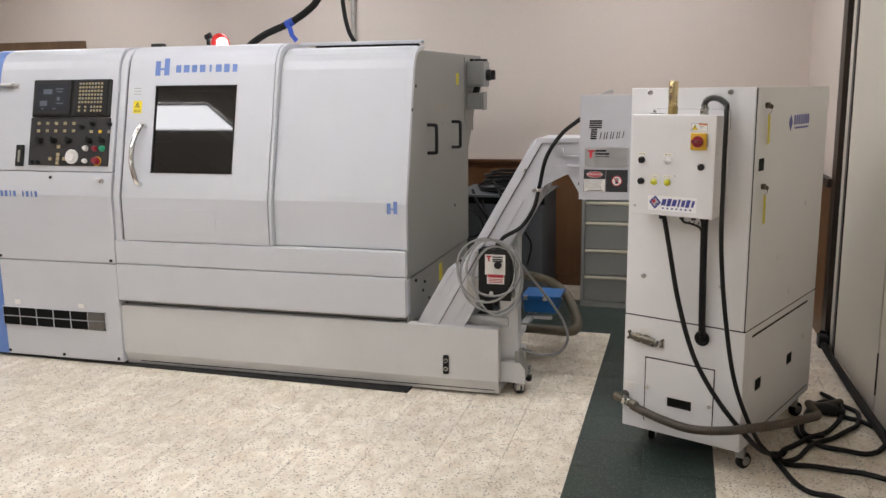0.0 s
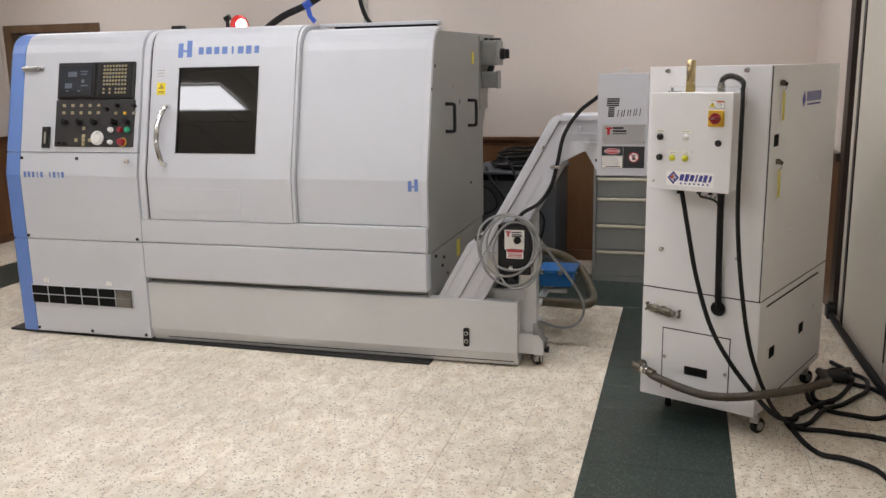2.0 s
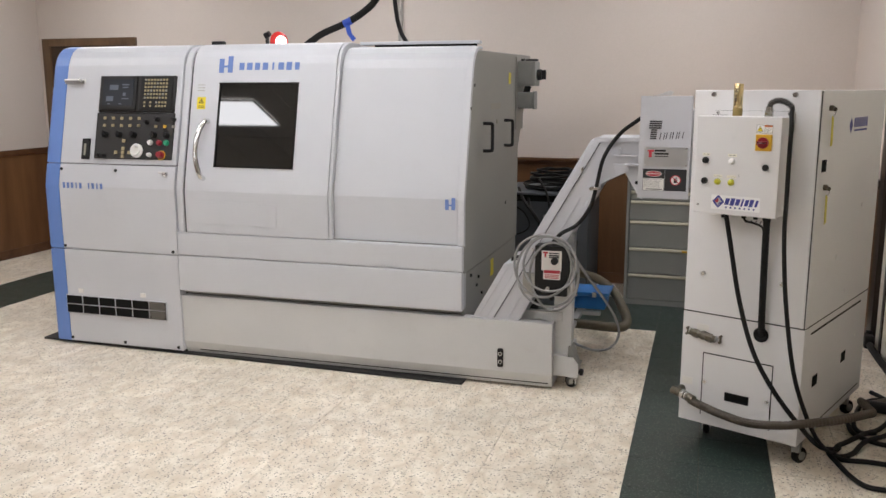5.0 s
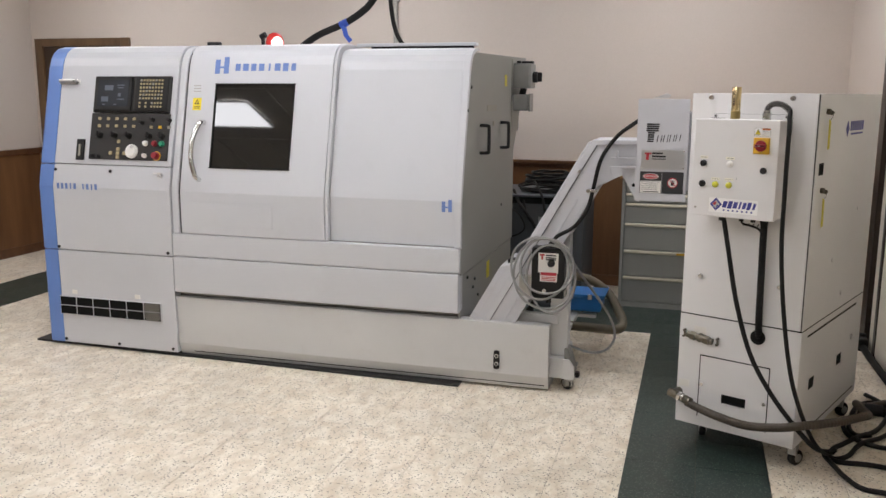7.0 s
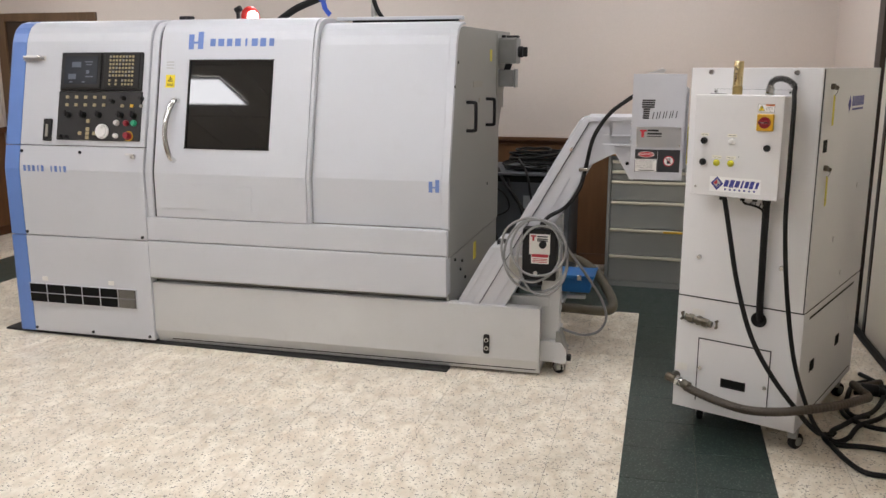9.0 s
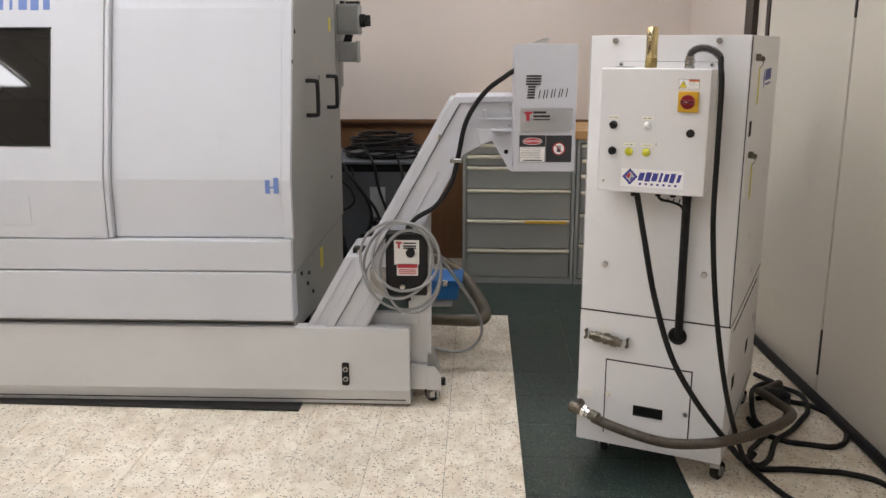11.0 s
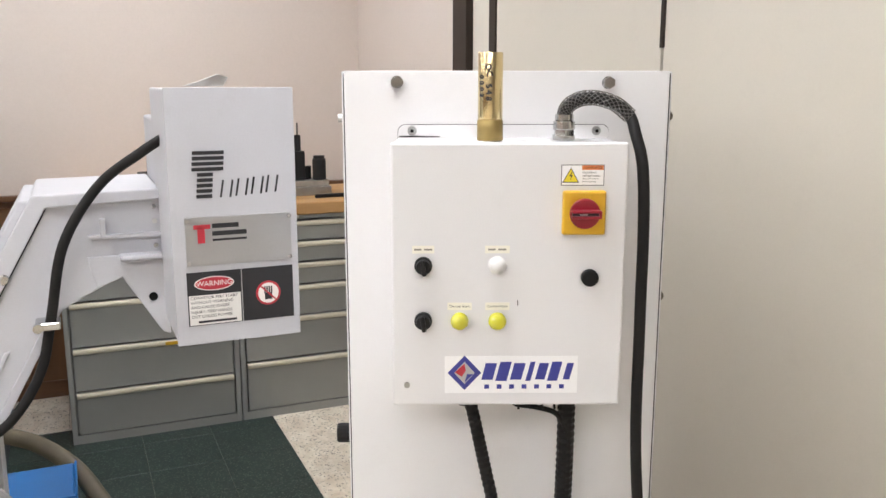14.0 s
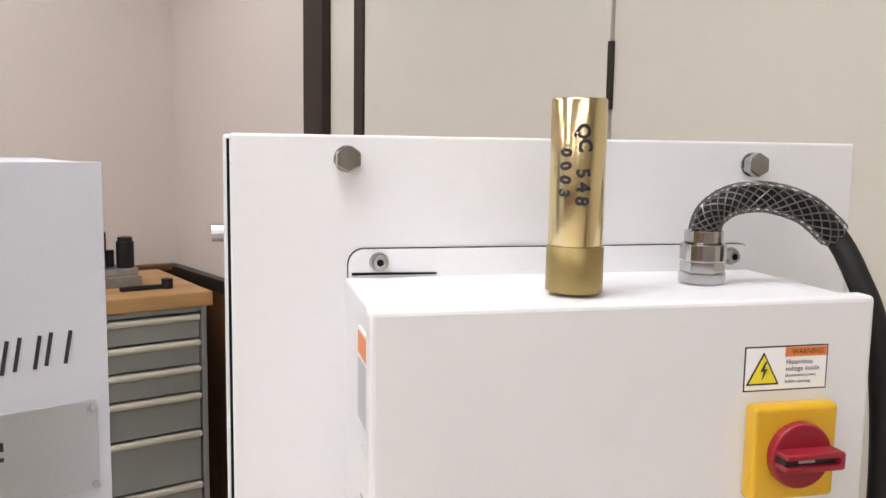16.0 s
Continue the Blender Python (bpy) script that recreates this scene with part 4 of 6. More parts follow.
# flexible conduit from the guard down to the control box
part("conduit", tube([(-0.405, 4.25, 1.475), (-0.45, 4.27, 1.445), (-0.53, 4.305, 1.38), (-0.60, 4.31, 1.27), (-0.632, 4.315, 1.13), (-0.66, 4.315, 1.02), (-0.72, 4.31, 0.93), (-0.80, 4.30, 0.88), (-0.83, 4.29, 0.845)], 0.0098, 8, 12), RUBBER, cv, "black flexible conduit", smooth=True)
part("conduit_clamp", join(box(-0.662, -0.616, CY0 - 0.050, CY0 + 0.001, 1.105, 1.122, 0.004), cyl((-0.657, CY0 - 0.045, 1.113), (-0.657, CY0 - 0.058, 1.113), 0.009, seg=12)), PLATED, cv)
# control box
cbx = part("control_box", box(-0.925, -0.757, 4.255, 4.345, 0.562, 0.820, 0.006), BLACK, cv, "black electrical control box")
part("box_label", box(-0.890, -0.788, 4.2535, 4.256, 0.694, 0.796), LABELW, cbx)
part("emblem", join(box(-0.882, -0.858, 4.252, 4.254, 0.782, 0.790), box(-0.875, -0.866, 4.252, 4.254, 0.762, 0.783)), REDL, cbx)
for z in (0.784, 0.772, 0.763):
    part("letter_bar", box(-0.852, -0.800, 4.252, 4.254, z - 0.003, z + 0.003), INK, cbx)
part("dial", cyl((-0.823, 4.254, 0.745), (-0.823, 4.235, 0.745), 0.018, seg=18, bev=0.002), BLACK, cbx)
part("warning_strip", box(-0.880, -0.793, 4.2535, 4.2555, 0.648, 0.698), LABELW, cbx)
part("warning_head", box(-0.877, -0.796, 4.2525, 4.2537, 0.68, 0.696), REDL, cbx)
for z in (0.672, 0.664, 0.656):
    part("letter_bar", box(-0.872, -0.80, 4.2525, 4.2537, z - 0.002, z + 0.002), REDL, cbx)
part("box_lug", cyl((-0.857, 4.256, 0.60), (-0.857, 4.245, 0.60), 0.010, seg=12), STEEL, cbx)
for z in (0.59, 0.79):
    part("hinge", box(-0.757, -0.747, 4.26, 4.30, z - 0.014, z + 0.014, 0.002), ZINC, cbx)
part("cable_gland", cyl((-0.83, 4.30, 0.818), (-0.83, 4.295, 0.845), 0.016, seg=14), BLACK, cbx)
part("cable_gland", cyl((-0.84, 4.30, 0.565), (-0.84, 4.30, 0.53), 0.014, seg=14), BLACK, cbx)
part("mount_bracket", box(-1.0, -0.93, 4.32, 4.35, 0.55, 0.66, 0.004), ZINC, cv)
# support post with its foot and casters
part("support_post", join(box(-0.847, -0.752, 4.42, 4.432, 0.19, 0.86, 0.002), box(-0.765, -0.753, 4.432, 4.52, 0.19, 0.86, 0.002), box(-0.847, -0.835, 4.432, 4.52, 0.19, 0.86, 0.002)), TRAYM, cv)
part("cross_bar", box(-1.02, -0.80, 4.41, 4.45, 0.386, 0.44, 0.004), TRAYM, cv)
part("foot_beam", join(box(-0.86, -0.765, 4.38, 4.74, 0.10, 0.212, 0.004), prism([(-0.77, 0.10), (-0.77, 0.208), (-0.735, 0.208), (-0.706, 0.17), (-0.706, 0.10)], "y", 4.375, 4.385, 0.002)), TRAYM, cv)
part("foot_brace", prism([(-0.765, 0.11), (-0.765, 0.26), (-0.745, 0.26), (-0.712, 0.16), (-0.712, 0.11)], "y", 4.40, 4.50, 0.003), MACHS, cv)


def caster(parent, x, y, z, r, local=False, turn=0.0, lift=0.0):
    """A swivel caster hanging from height z, its wheel on the floor below."""
    c = Vector((x, y, r + lift))
    ax = Vector((math.cos(turn), math.sin(turn), 0))
    off = Vector((-ax.y, ax.x, 0)) * r * 0.45
    part("caster_fork", join(box(x - r * 0.7, x + r * 0.7, y - r * 0.7, y + r * 0.7, z - 0.008, z), cyl((x, y, z - 0.022), (x, y, z - 0.006), r * 0.5, seg=14),
                             cyl(c + off + ax * r * 0.46, c + off + ax * r * 0.54, r * 0.55, seg=14), cyl(c + off - ax * r * 0.54, c + off - ax * r * 0.46, r * 0.55, seg=14),
                             box(x - r * 0.5, x + r * 0.5, y - r * 0.5, y + r * 0.5, r * 1.5, z - 0.02)), BOLTM, parent, "", local)
    w = part("caster_wheel", join(cyl(c + off - ax * r * 0.38, c + off + ax * r * 0.38, r, seg=24, bev=r * 0.15)), RUBBER, parent, "black rubber wheel", local)
    part("hub", cyl(c + off - ax * r * 0.6, c + off + ax * r * 0.6, r * 0.22, seg=14), BOLTM, w, "", local)


caster(cv, -0.735, 4.42, 0.10, 0.036, turn=0.9, lift=0.0294)
caster(cv, -0.75, 4.68, 0.10, 0.034, turn=0.2, lift=0.0294)
part("brake_pedal", box(-0.735, -0.69, 4.46, 4.50, 0.085, 0.115, 0.006), BLACK, cv)

# coil of grey cord hung on the control box, with its tail
coil = []
random.seed(4)
for k, (cx, rx, cz, rz) in enumerate(((-0.855, 0.158, 0.689, 0.184), (-0.821, 0.124, 0.673, 0.173), (-0.877, 0.145, 0.726, 0.160), (-0.837, 0.134, 0.738, 0.143))):
    coil.append(tube([(cx + rx * math.cos(a) + random.uniform(-0.004, 0.004), 4.236 - 0.011 * k + 0.010 * math.sin(2 * a + k), cz + rz * math.sin(a) + random.uniform(-0.004, 0.004)) for a in [i * math.pi / 5 for i in range(10)]], 0.0062, 6, 8, True))
cc = thing("cord_coil", pose(-0.85, 4.32, 0.75), "loose coil of grey electrical cord hung over the control box", "cord")
for loop_ in coil:
    loop_.transform(CONVP)
    part("cord_loop", loop_, GREYCORD, cc, smooth=True)
ct = tube([(-0.745, 4.25, 0.80), (-0.69, 4.42, 0.66), (-0.61, 4.60, 0.49), (-0.548, 4.68, 0.36), (-0.53, 4.70, 0.26), (-0.575, 4.70, 0.185), (-0.66, 4.66, 0.175), (-0.75, 4.55, 0.235)], 0.007, 10, 8)
ct.transform(CONVP)
solo("cord_tail", ct, GREYCORD,
     "thin grey cord looping from the coil to the conveyor foot", "cord", smooth=True)
solo("drain_hose", tube([(-1.42, 5.02, 0.235), (-1.10, 5.02, 0.23), (-0.80, 5.02, 0.23), (-0.66, 5.005, 0.23), (-0.565, 5.005, 0.23), (-0.525, 5.05, 0.237), (-0.53, 5.15, 0.26), (-0.585, 5.34, 0.295), (-0.66, 5.55, 0.33), (-0.80, 5.76, 0.36), (-1.0, 5.92, 0.36), (-1.14, 5.965, 0.35)], 0.028, 8, 14, False, 0.002, 0.018), OLIVE,
     "thick olive drain hose bending out between lathe and pump", "hose", smooth=True)
# blue bin
part("rear_arm", join(box(-0.83, -0.79, 4.50, 5.30, 0.245, 0.272, 0.003), box(-0.82, -0.68, 5.14, 5.18, 0.25, 0.272, 0.003)), TRAYM, cv)
BINP = pose(-0.015, -0.60, 0.2735)
DRAWN.append(BINP)
bn = thing("blue_bin", BINP, "bright blue plastic bin with a lid on the conveyor arm", "bin")
part("tub", prism([(-0.85, 0.0), (-0.655, 0.0), (-0.645, 0.085), (-0.86, 0.085)], "y", 5.82, 6.04, 0.008, 3), BIN, bn)
part("lid", box(-0.87, -0.635, 5.80, 6.06, 0.085, 0.108, 0.010, 3), BIN, bn)
part("lid_rim", join(box(-0.875, -0.630, 5.795, 5.803, 0.096, 0.113, 0.003), box(-0.637, -0.629, 5.803, 6.06, 0.096, 0.113, 0.003)), BIN, bn)
for x in (-0.84, -0.72):
    part("latch", box(x - 0.014, x + 0.014, 5.786, 5.796, 0.085, 0.117, 0.003), STEEL, bn)

# ---- coolant tower ----
TM = pose(-0.1757, 3.9264, 0, 0, 0, -23.0)
tw = thing("coolant_unit", TM, "white powder-coated high pressure coolant cabinet on casters", "cabinet")
W, D, Z0, ZS, Z1 = 0.541, 0.985, 0.117, 0.641, 1.633


def tp(name, bm, mat, parent=None, label="", smooth=False):
    return part(name, bm, mat, parent or tw, label, True, smooth)


tp("body", join(box(0.0, W, 0.004, D, ZS + 0.002, Z1 - 0.001, 0.002), box(0.0, W, 0.004, D, Z0, ZS - 0.002, 0.002)), TOWER)
tp("gap_seal", box(0.0028, W - 0.0036, 0.0, 0.006, ZS + 0.001, Z1 - 0.004), DARK)
up = tp("upper_cover", box(0.0050, W - 0.0065, -0.006, 0.0055, ZS + 0.004, Z1, 0.002, 3), TOWER, None, "white bolted front cover")
tp("lower_front", box(0.001, W - 0.001, 0.0, 0.0055, Z0 + 0.001, ZS - 0.003, 0.001), TOWER)
tp("seam", box(0.002, W - 0.002, 0.002, 0.02, ZS - 0.003, ZS + 0.004), DARK)
for u, z in ((0.091, 1.619), (0.434, 1.618), (0.088, 0.829), (0.438, 0.828)):
    hex_bolt("cover_bolt", (u, -0.006, z - 0.004), (0, -1, 0), 0.0105, 0.013, up, True, PLATED)
# access door low on the front
ad = tp("access_door", box(0.109, 0.418, -0.0022, 0.004, 0.162, 0.454, 0.001), TOWER)
tp("door_gap", join(box(0.1045, 0.109, -0.0012, 0.003, 0.162, 0.459), box(0.418, 0.4225, -0.0012, 0.003, 0.162, 0.459), box(0.1045, 0.4225, -0.0012, 0.003, 0.454, 0.459)), DARK)
tp("finger_slot", box(0.221, 0.320, -0.0045, -0.001, 0.258, 0.288, 0.001), DARK, ad)
tp("slot_rim", join(box(0.216, 0.325, -0.005, -0.002, 0.288, 0.293), box(0.216, 0.325, -0.005, -0.002, 0.253, 0.258), box(0.216, 0.221, -0.005, -0.002, 0.258, 0.288), box(0.320, 0.325, -0.005, -0.002, 0.258, 0.288)), RUBBER, ad)
for u, z in ((0.12, 0.32), (0.405, 0.29)):
    tp("latch_screw", cyl((u, -0.002, z), (u, -0.008, z), 0.009, seg=14), STEEL, ad)
# cable entry and the capped pipe fitting
tp("grommet", lathe([(0.024, 0), (0.031, 0.002), (0.033, 0.008), (0.026, 0.013), (0.022, 0.004)], (0.361, 0.0, 0.588), (0, -1, 0)), RUBBER, None, "black rubber grommet", True)
tp("fitting_label", box(0.07, 0.125, -0.002, 0.001, 0.556, 0.588), LABELW)
pv = tp("pipe_fitting", join(cyl((0.045, -0.018, 0.549), (0.165, -0.018, 0.532), 0.015, seg=16), cyl((0.062, -0.02, 0.547), (0.085, -0.02, 0.543), 0.021, seg=6), cyl((0.125, -0.02, 0.538), (0.15, -0.02, 0.534), 0.021, seg=6),
                             cyl((0.105, 0.0, 0.540), (0.105, -0.02, 0.540), 0.02, seg=16)), OLDST, None, "tarnished steel pipe fitting with clamp ends")
for u, z in ((0.028, 0.562), (0.026, 0.535), (0.184, 0.547), (0.182, 0.520)):
    tp("clamp_screw", cyl((u, 0, z), (u, -0.016, z), 0.006, seg=10), OLDST, pv)
tp("clamp_strap", box(0.024, 0.031, -0.010, 0.0, 0.53, 0.566, 0.002), OLDST, pv)
tp("clamp_strap", box(0.179, 0.186, -0.010, 0.0, 0.515, 0.551, 0.002), OLDST, pv)
tp("outlet_label", box(0.01, 0.06, -0.002, 0.001, 0.292, 0.325), LABELW)
# side plates, keys and openings on the shaded side
tp("side_seam", box(W - 0.004, W + 0.0005, 0.02, D, ZS - 0.0015, ZS + 0.002), DARK)
tp("side_slot", box(W - 0.004, W + 0.0008, 0.085, 0.86, 0.600, 0.609), DARK)
for v, z in ((0.19, 0.37), (0.62, 0.375)):
    tp("hand_hole", box(W - 0.006, W + 0.0012, v - 0.035, v + 0.035, z - 0.025, z + 0.025, 0.001), DARK)
tp("floor_seam", box(W - 0.004, W + 0.0008, 0.20, 0.94, 0.150, 0.155), DARK)
tp("lock_plate", box(W - 0.004, W + 0.0015, 0.045, 0.105, 1.30, 1.35, 0.001), DARK)
for z in (1.56, 1.235):
    lk = tp("key_lock", cyl((W - 0.004, 0.095, z), (W + 0.016, 0.095, z), 0.012, seg=16, bev=0.002), OLDST)
    tp("key", join(box(W + 0.010, W + 0.017, 0.091, 0.099, z - 0.007, z + 0.007, 0.001), lathe([(0.005, 0), (0.009, 0), (0.009, 0.003), (0.005, 0.003)], (W + 0.020, 0.0965, z - 0.004), (0, -1, 0))), OLDST, lk)
    tp("key_tag", prism([(0.088, z - 0.03), (0.112, z - 0.04), (0.118, z - 0.15), (0.094, z - 0.155)], "x", W + 0.012, W + 0.014, 0.0), YTAG, lk, "yellow key tag")
    tp("tag_string", tube([(W + 0.025, 0.096, z - 0.01), (W + 0.021, 0.098, z - 0.025), (W + 0.013, 0.1, z - 0.035)], 0.001, 4, 6), INK, lk)
sb = [box(W, W + 0.001, 0.47 + i * 0.032, 0.47 + i * 0.032 + 0.022, 1.47, 1.512) for i in range(7)]
tp("letter_shape", join(*sb), NAVY)
tp("letter_bar", box(W, W + 0.001, 0.48, 0.68, 1.452, 1.46), NAVY)
bd = prism([(0.40, 1.48), (0.425, 1.515), (0.45, 1.48), (0.425, 1.445)], "x", W, W + 0.001)
tp("emblem", bd, NAVY)
for v, z in ((0.36, 0.90), (0.55, 0.715), (0.72, 1.10), (0.82, 0.44)):
    tp("plug", cyl((W - 0.002, v, z), (W + 0.004, v, z), 0.012, seg=14), TOWER)
for u, v in ((0.07, 0.17), (0.512, 0.11), (0.07, 0.87), (0.505, 0.87)):
    caster(tw, u, v, Z0, 0.036, True, -0.45 if u > 0.3 else 0.35)
tp("left_lug", cyl((0.004, 0.04, 1.555), (-0.010, 0.04, 1.555), 0.007, seg=12), BOLTM)
tp("side_coupling", join(cyl((0.002, 0.60, 0.75), (-0.055, 0.60, 0.75), 0.017, seg=16), cyl((-0.05, 0.60, 0.75), (-0.092, 0.60, 0.75), 0.024, seg=16, bev=0.004)), BLACK, None, "black hose coupling")

# electrical box on the front cover
U0, U1, V0, BZ0, BZ1 = 0.086, 0.439, -0.157, 1.120, 1.528
eb = tp("electrical_box", join(box(U0 + 0.004, U1 - 0.004, V0 + 0.02, -0.001, BZ0 + 0.003, BZ1 - 0.003, 0.003)), TOWER, None, "white steel electrical enclosure")
tp("box_door", box(U0, U1, V0, V0 + 0.018, BZ0, BZ1, 0.004, 3), TOWER, eb)


def rrect(x0, x1, z0, z1, r, y0, y1):
    pts = []
    for cx, cz, a0 in ((x1 - r, z1 - r, 0), (x0 + r, z1 - r, 90), (x0 + r, z0 + r, 180), (x1 - r, z0 + r, 270)):
        pts += [(cx + r * math.cos(math.radians(a0 + 15 * k)), cz + r * math.sin(math.radians(a0 + 15 * k))) for k in range(7)]
    return prism(pts, "y", y0, y1)


tp("mounting_flange", rrect(0.092, 0.437, 1.46, 1.5465, 0.012, -0.0115, -0.0078), TOWER, eb)
# gap shadow round the flange, drawn as a slightly larger dark plate
tp("flange_shadow", rrect(0.0912, 0.4378, 1.46, 1.5473, 0.0126, -0.0078, -0.0058), RUBBER, eb, "thin dark plate drawn as the flange's shadow line")
# shadow at the left of this joint, modelled as a thin near-black strip
tp("shadow_wedge", prism([(0.094, BZ1 - 0.001), (0.094, BZ1 + 0.0009), (0.125, BZ1 + 0.0008), (0.160, BZ1 + 0.0001), (0.160, BZ1 - 0.001)], "y", -0.0135, -0.0112), DARK, eb, "dark wedge drawn as shadow where box meets flange")
for u in (0.115, 0.416):
    b = join(cyl((u, -0.0105, 1.537), (u, -0.0125, 1.537), 0.0075, seg=18), cyl((u, -0.0125, 1.537), (u, -0.018, 1.537), 0.0055, seg=16, bev=0.001))
    tp("socket_screw", b, BOLTM, eb)
    tp("socket", cyl((u, -0.0175, 1.537), (u, -0.0183, 1.537), 0.003, seg=6), DARK, eb)


def ep(u, z, out=0.0):
    return Matrix.Translation((U0 + (u - 0.075) * 1.0475, V0 - out, BZ0 + (z - 1.118) * 1.0515)) @ pose(0, 0, 0, 90)


def on_box(name, bm, mat, parent=None, label=""):
    return tp(name, bm, mat, parent or eb, label)


on_box("switch_plate", plate(ep(0.349, 1.408), 0.064, 0.066, 0.013, 0.0035, 3), YEL, None, "yellow disconnect switch plate")
sk = on_box("switch_knob", join(cyl(ep(0.349, 1.408, 0.013).translation, ep(0.349, 1.408, 0.021).translation, 0.0225, seg=28, bev=0.0015)), RED, None, "red rotary switch handle")
on_box("switch_grip", join(plate(ep(0.349, 1.4045, 0.021), 0.043, 0.004, 0.014, 0.0012), plate(ep(0.349, 1.4125, 0.021), 0.043, 0.004, 0.014, 0.0012), plate(ep(0.3685, 1.4085, 0.021), 0.004, 0.012, 0.014, 0.0015)), RED, sk)
on_box("switch_slot", plate(ep(0.348, 1.4085, 0.0205), 0.038, 0.0042, 0.010), INK, sk)
on_box("slot_mark", plate(ep(0.345, 1.4085, 0.0304), 0.012, 0.002, 0.0005), PLATE, sk)
on_box("label_border", plate(ep(0.347, 1.4605, 0.0), 0.0640, 0.0310, 0.0003), INK)
lb = on_box("hazard_label", plate(ep(0.347, 1.4605, 0.0), 0.062, 0.029, 0.0005), LOGOW, None, "white and orange voltage warning label")
on_box("label_head", plate(ep(0.361, 1.471, 0.0005), 0.032, 0.0065, 0.0003), ORANGE, lb)
on_box("label_lettering", text_mesh("WARNING", 0.005, ep(0.362, 1.471, 0.001), 0.0001), INK, lb)
for k, s in enumerate(("Hazardous", "voltage inside.")):
    on_box("label_lettering", text_mesh(s, 0.0048, ep(0.3465, 1.4643 - k * 0.0045, 0.0006), 0.0001, align="LEFT"), INK, lb)
for k in range(2):
    on_box("label_lettering", text_mesh(("Disconnect power", "before opening.")[k], 0.0032, ep(0.3465, 1.4555 - k * 0.004, 0.0006), 0.0001, align="LEFT"), INK, lb)
tri = prism([(-0.0125, -0.0105), (0.0125, -0.0105), (0, 0.012)], "z", 0, 0.0004)
tri.transform(ep(0.330, 1.460, 0.0005))
on_box("label_triangle", tri, INK, lb)
tri = prism([(-0.0105, -0.0092), (0.0105, -0.0092), (0, 0.0098)], "z", 0, 0.0004)
tri.transform(ep(0.330, 1.460, 0.0008))
on_box("label_triangle", tri, YELL, lb)
zz = prism([(0.001, 0.006), (-0.0025, -0.0005), (0.0, -0.0005), (-0.001, -0.0065), (0.0028, 0.0012), (0.0003, 0.0012), (0.0022, 0.006)], "z", 0, 0.0003)
zz.transform(ep(0.330, 1.4595, 0.0013))
on_box("label_bolt", zz, INK, lb)


def dome(u, z, r, h, mat, name, ringmat=None):
    prof = [(r * 1.12, 0), (r * 1.12, h * 0.25), (r, h * 0.3)] + [(r * math.cos(a), h * 0.45 + h * 0.55 * math.sin(a)) for a in (0, 0.5, 0.9, 1.2, 1.45)]
    return on_box(name, lathe(prof, ep(u, z).translation, (0, -1, 0)), mat)


def selector(u, z, name="selector_knob"):
    k = on_box(name, join(cyl(ep(u, z).translation, ep(u, z, 0.008).translation, 0.0135, seg=24, bev=0.001), cyl(ep(u, z, 0.008).translation, ep(u, z, 0.018).translation, 0.0115, 0.0105, seg=24, bev=0.001)), BLACK)
    on_box("knob_grip", plate(ep(u, z, 0.016) @ pose(0, 0, 0, 0, 0, 8), 0.007, 0.024, 0.010, 0.002), BLACK, k)


selector(0.121, 1.331)
selector(0.1205, 1.249)
on_box("plug_button", join(cyl(ep(0.361, 1.313).translation, ep(0.361, 1.313, 0.010).translation, 0.0132, seg=24, bev=0.002)), BLACK)
dome(0.2275, 1.331, 0.0122, 0.016, WHITE, "white_lamp")
dome(0.1735, 1.248, 0.0122, 0.016, LENSY, "yellow_lamp")
dome(0.2285, 1.248, 0.0122, 0.016, LENSY, "yellow_lamp")
for u, z, w, s in ((0.121, 1.354, 0.030, ""), (0.2275, 1.354, 0.034, ""), (0.1735, 1.270, 0.034, "Thermal Alarm"), (0.2285, 1.270, 0.034, "Coolant Alarm")):
    tag = on_box("legend_strip", plate(ep(u, z), w + 0.003, 0.0118, 0.0004), STRIP)
    if s:
        on_box("legend_lettering", text_mesh(s, 0.0052, ep(u, z, 0.0005), 0.0001), INK, tag)
    else:
        on_box("letter_bar", join(plate(ep(u - 0.008, z, 0.0004), 0.011, 0.0028, 0.0002), plate(ep(u + 0.007, z, 0.0004), 0.012, 0.0028, 0.0002)), KEYG, tag)
lg = on_box("logo_label", plate(ep(0.250, 1.166), 0.206, 0.060, 0.0004), LOGOW, None, "white label with navy lettering shapes")
d = prism([(-0.026, 0), (0, 0.028), (0.026, 0), (0, -0.028)], "z", 0, 0.0003)
d.transform(ep(0.181, 1.169, 0.0004))
on_box("emblem", d, NAVY, lg)
d = prism([(-0.016, 0), (0, 0.018), (0.016, 0), (0, -0.018)], "z", 0, 0.0003)
d.transform(ep(0.181, 1.169, 0.0008))
on_box("emblem", d, PLATE, lg)
d = prism([(-0.015, 0.001), (0, 0.015), (0.002, 0.004), (-0.004, -0.006)], "z", 0, 0.0003)
d.transform(ep(0.181, 1.169, 0.0012))
on_box("emblem", d, REDL, lg)
d = prism([(0.0, -0.016), (0.013, -0.002), (0.004, -0.002)], "z", 0, 0.0003)
d.transform(ep(0.181, 1.169, 0.0012))
on_box("emblem", d, NAVY, lg)
x = 0.208
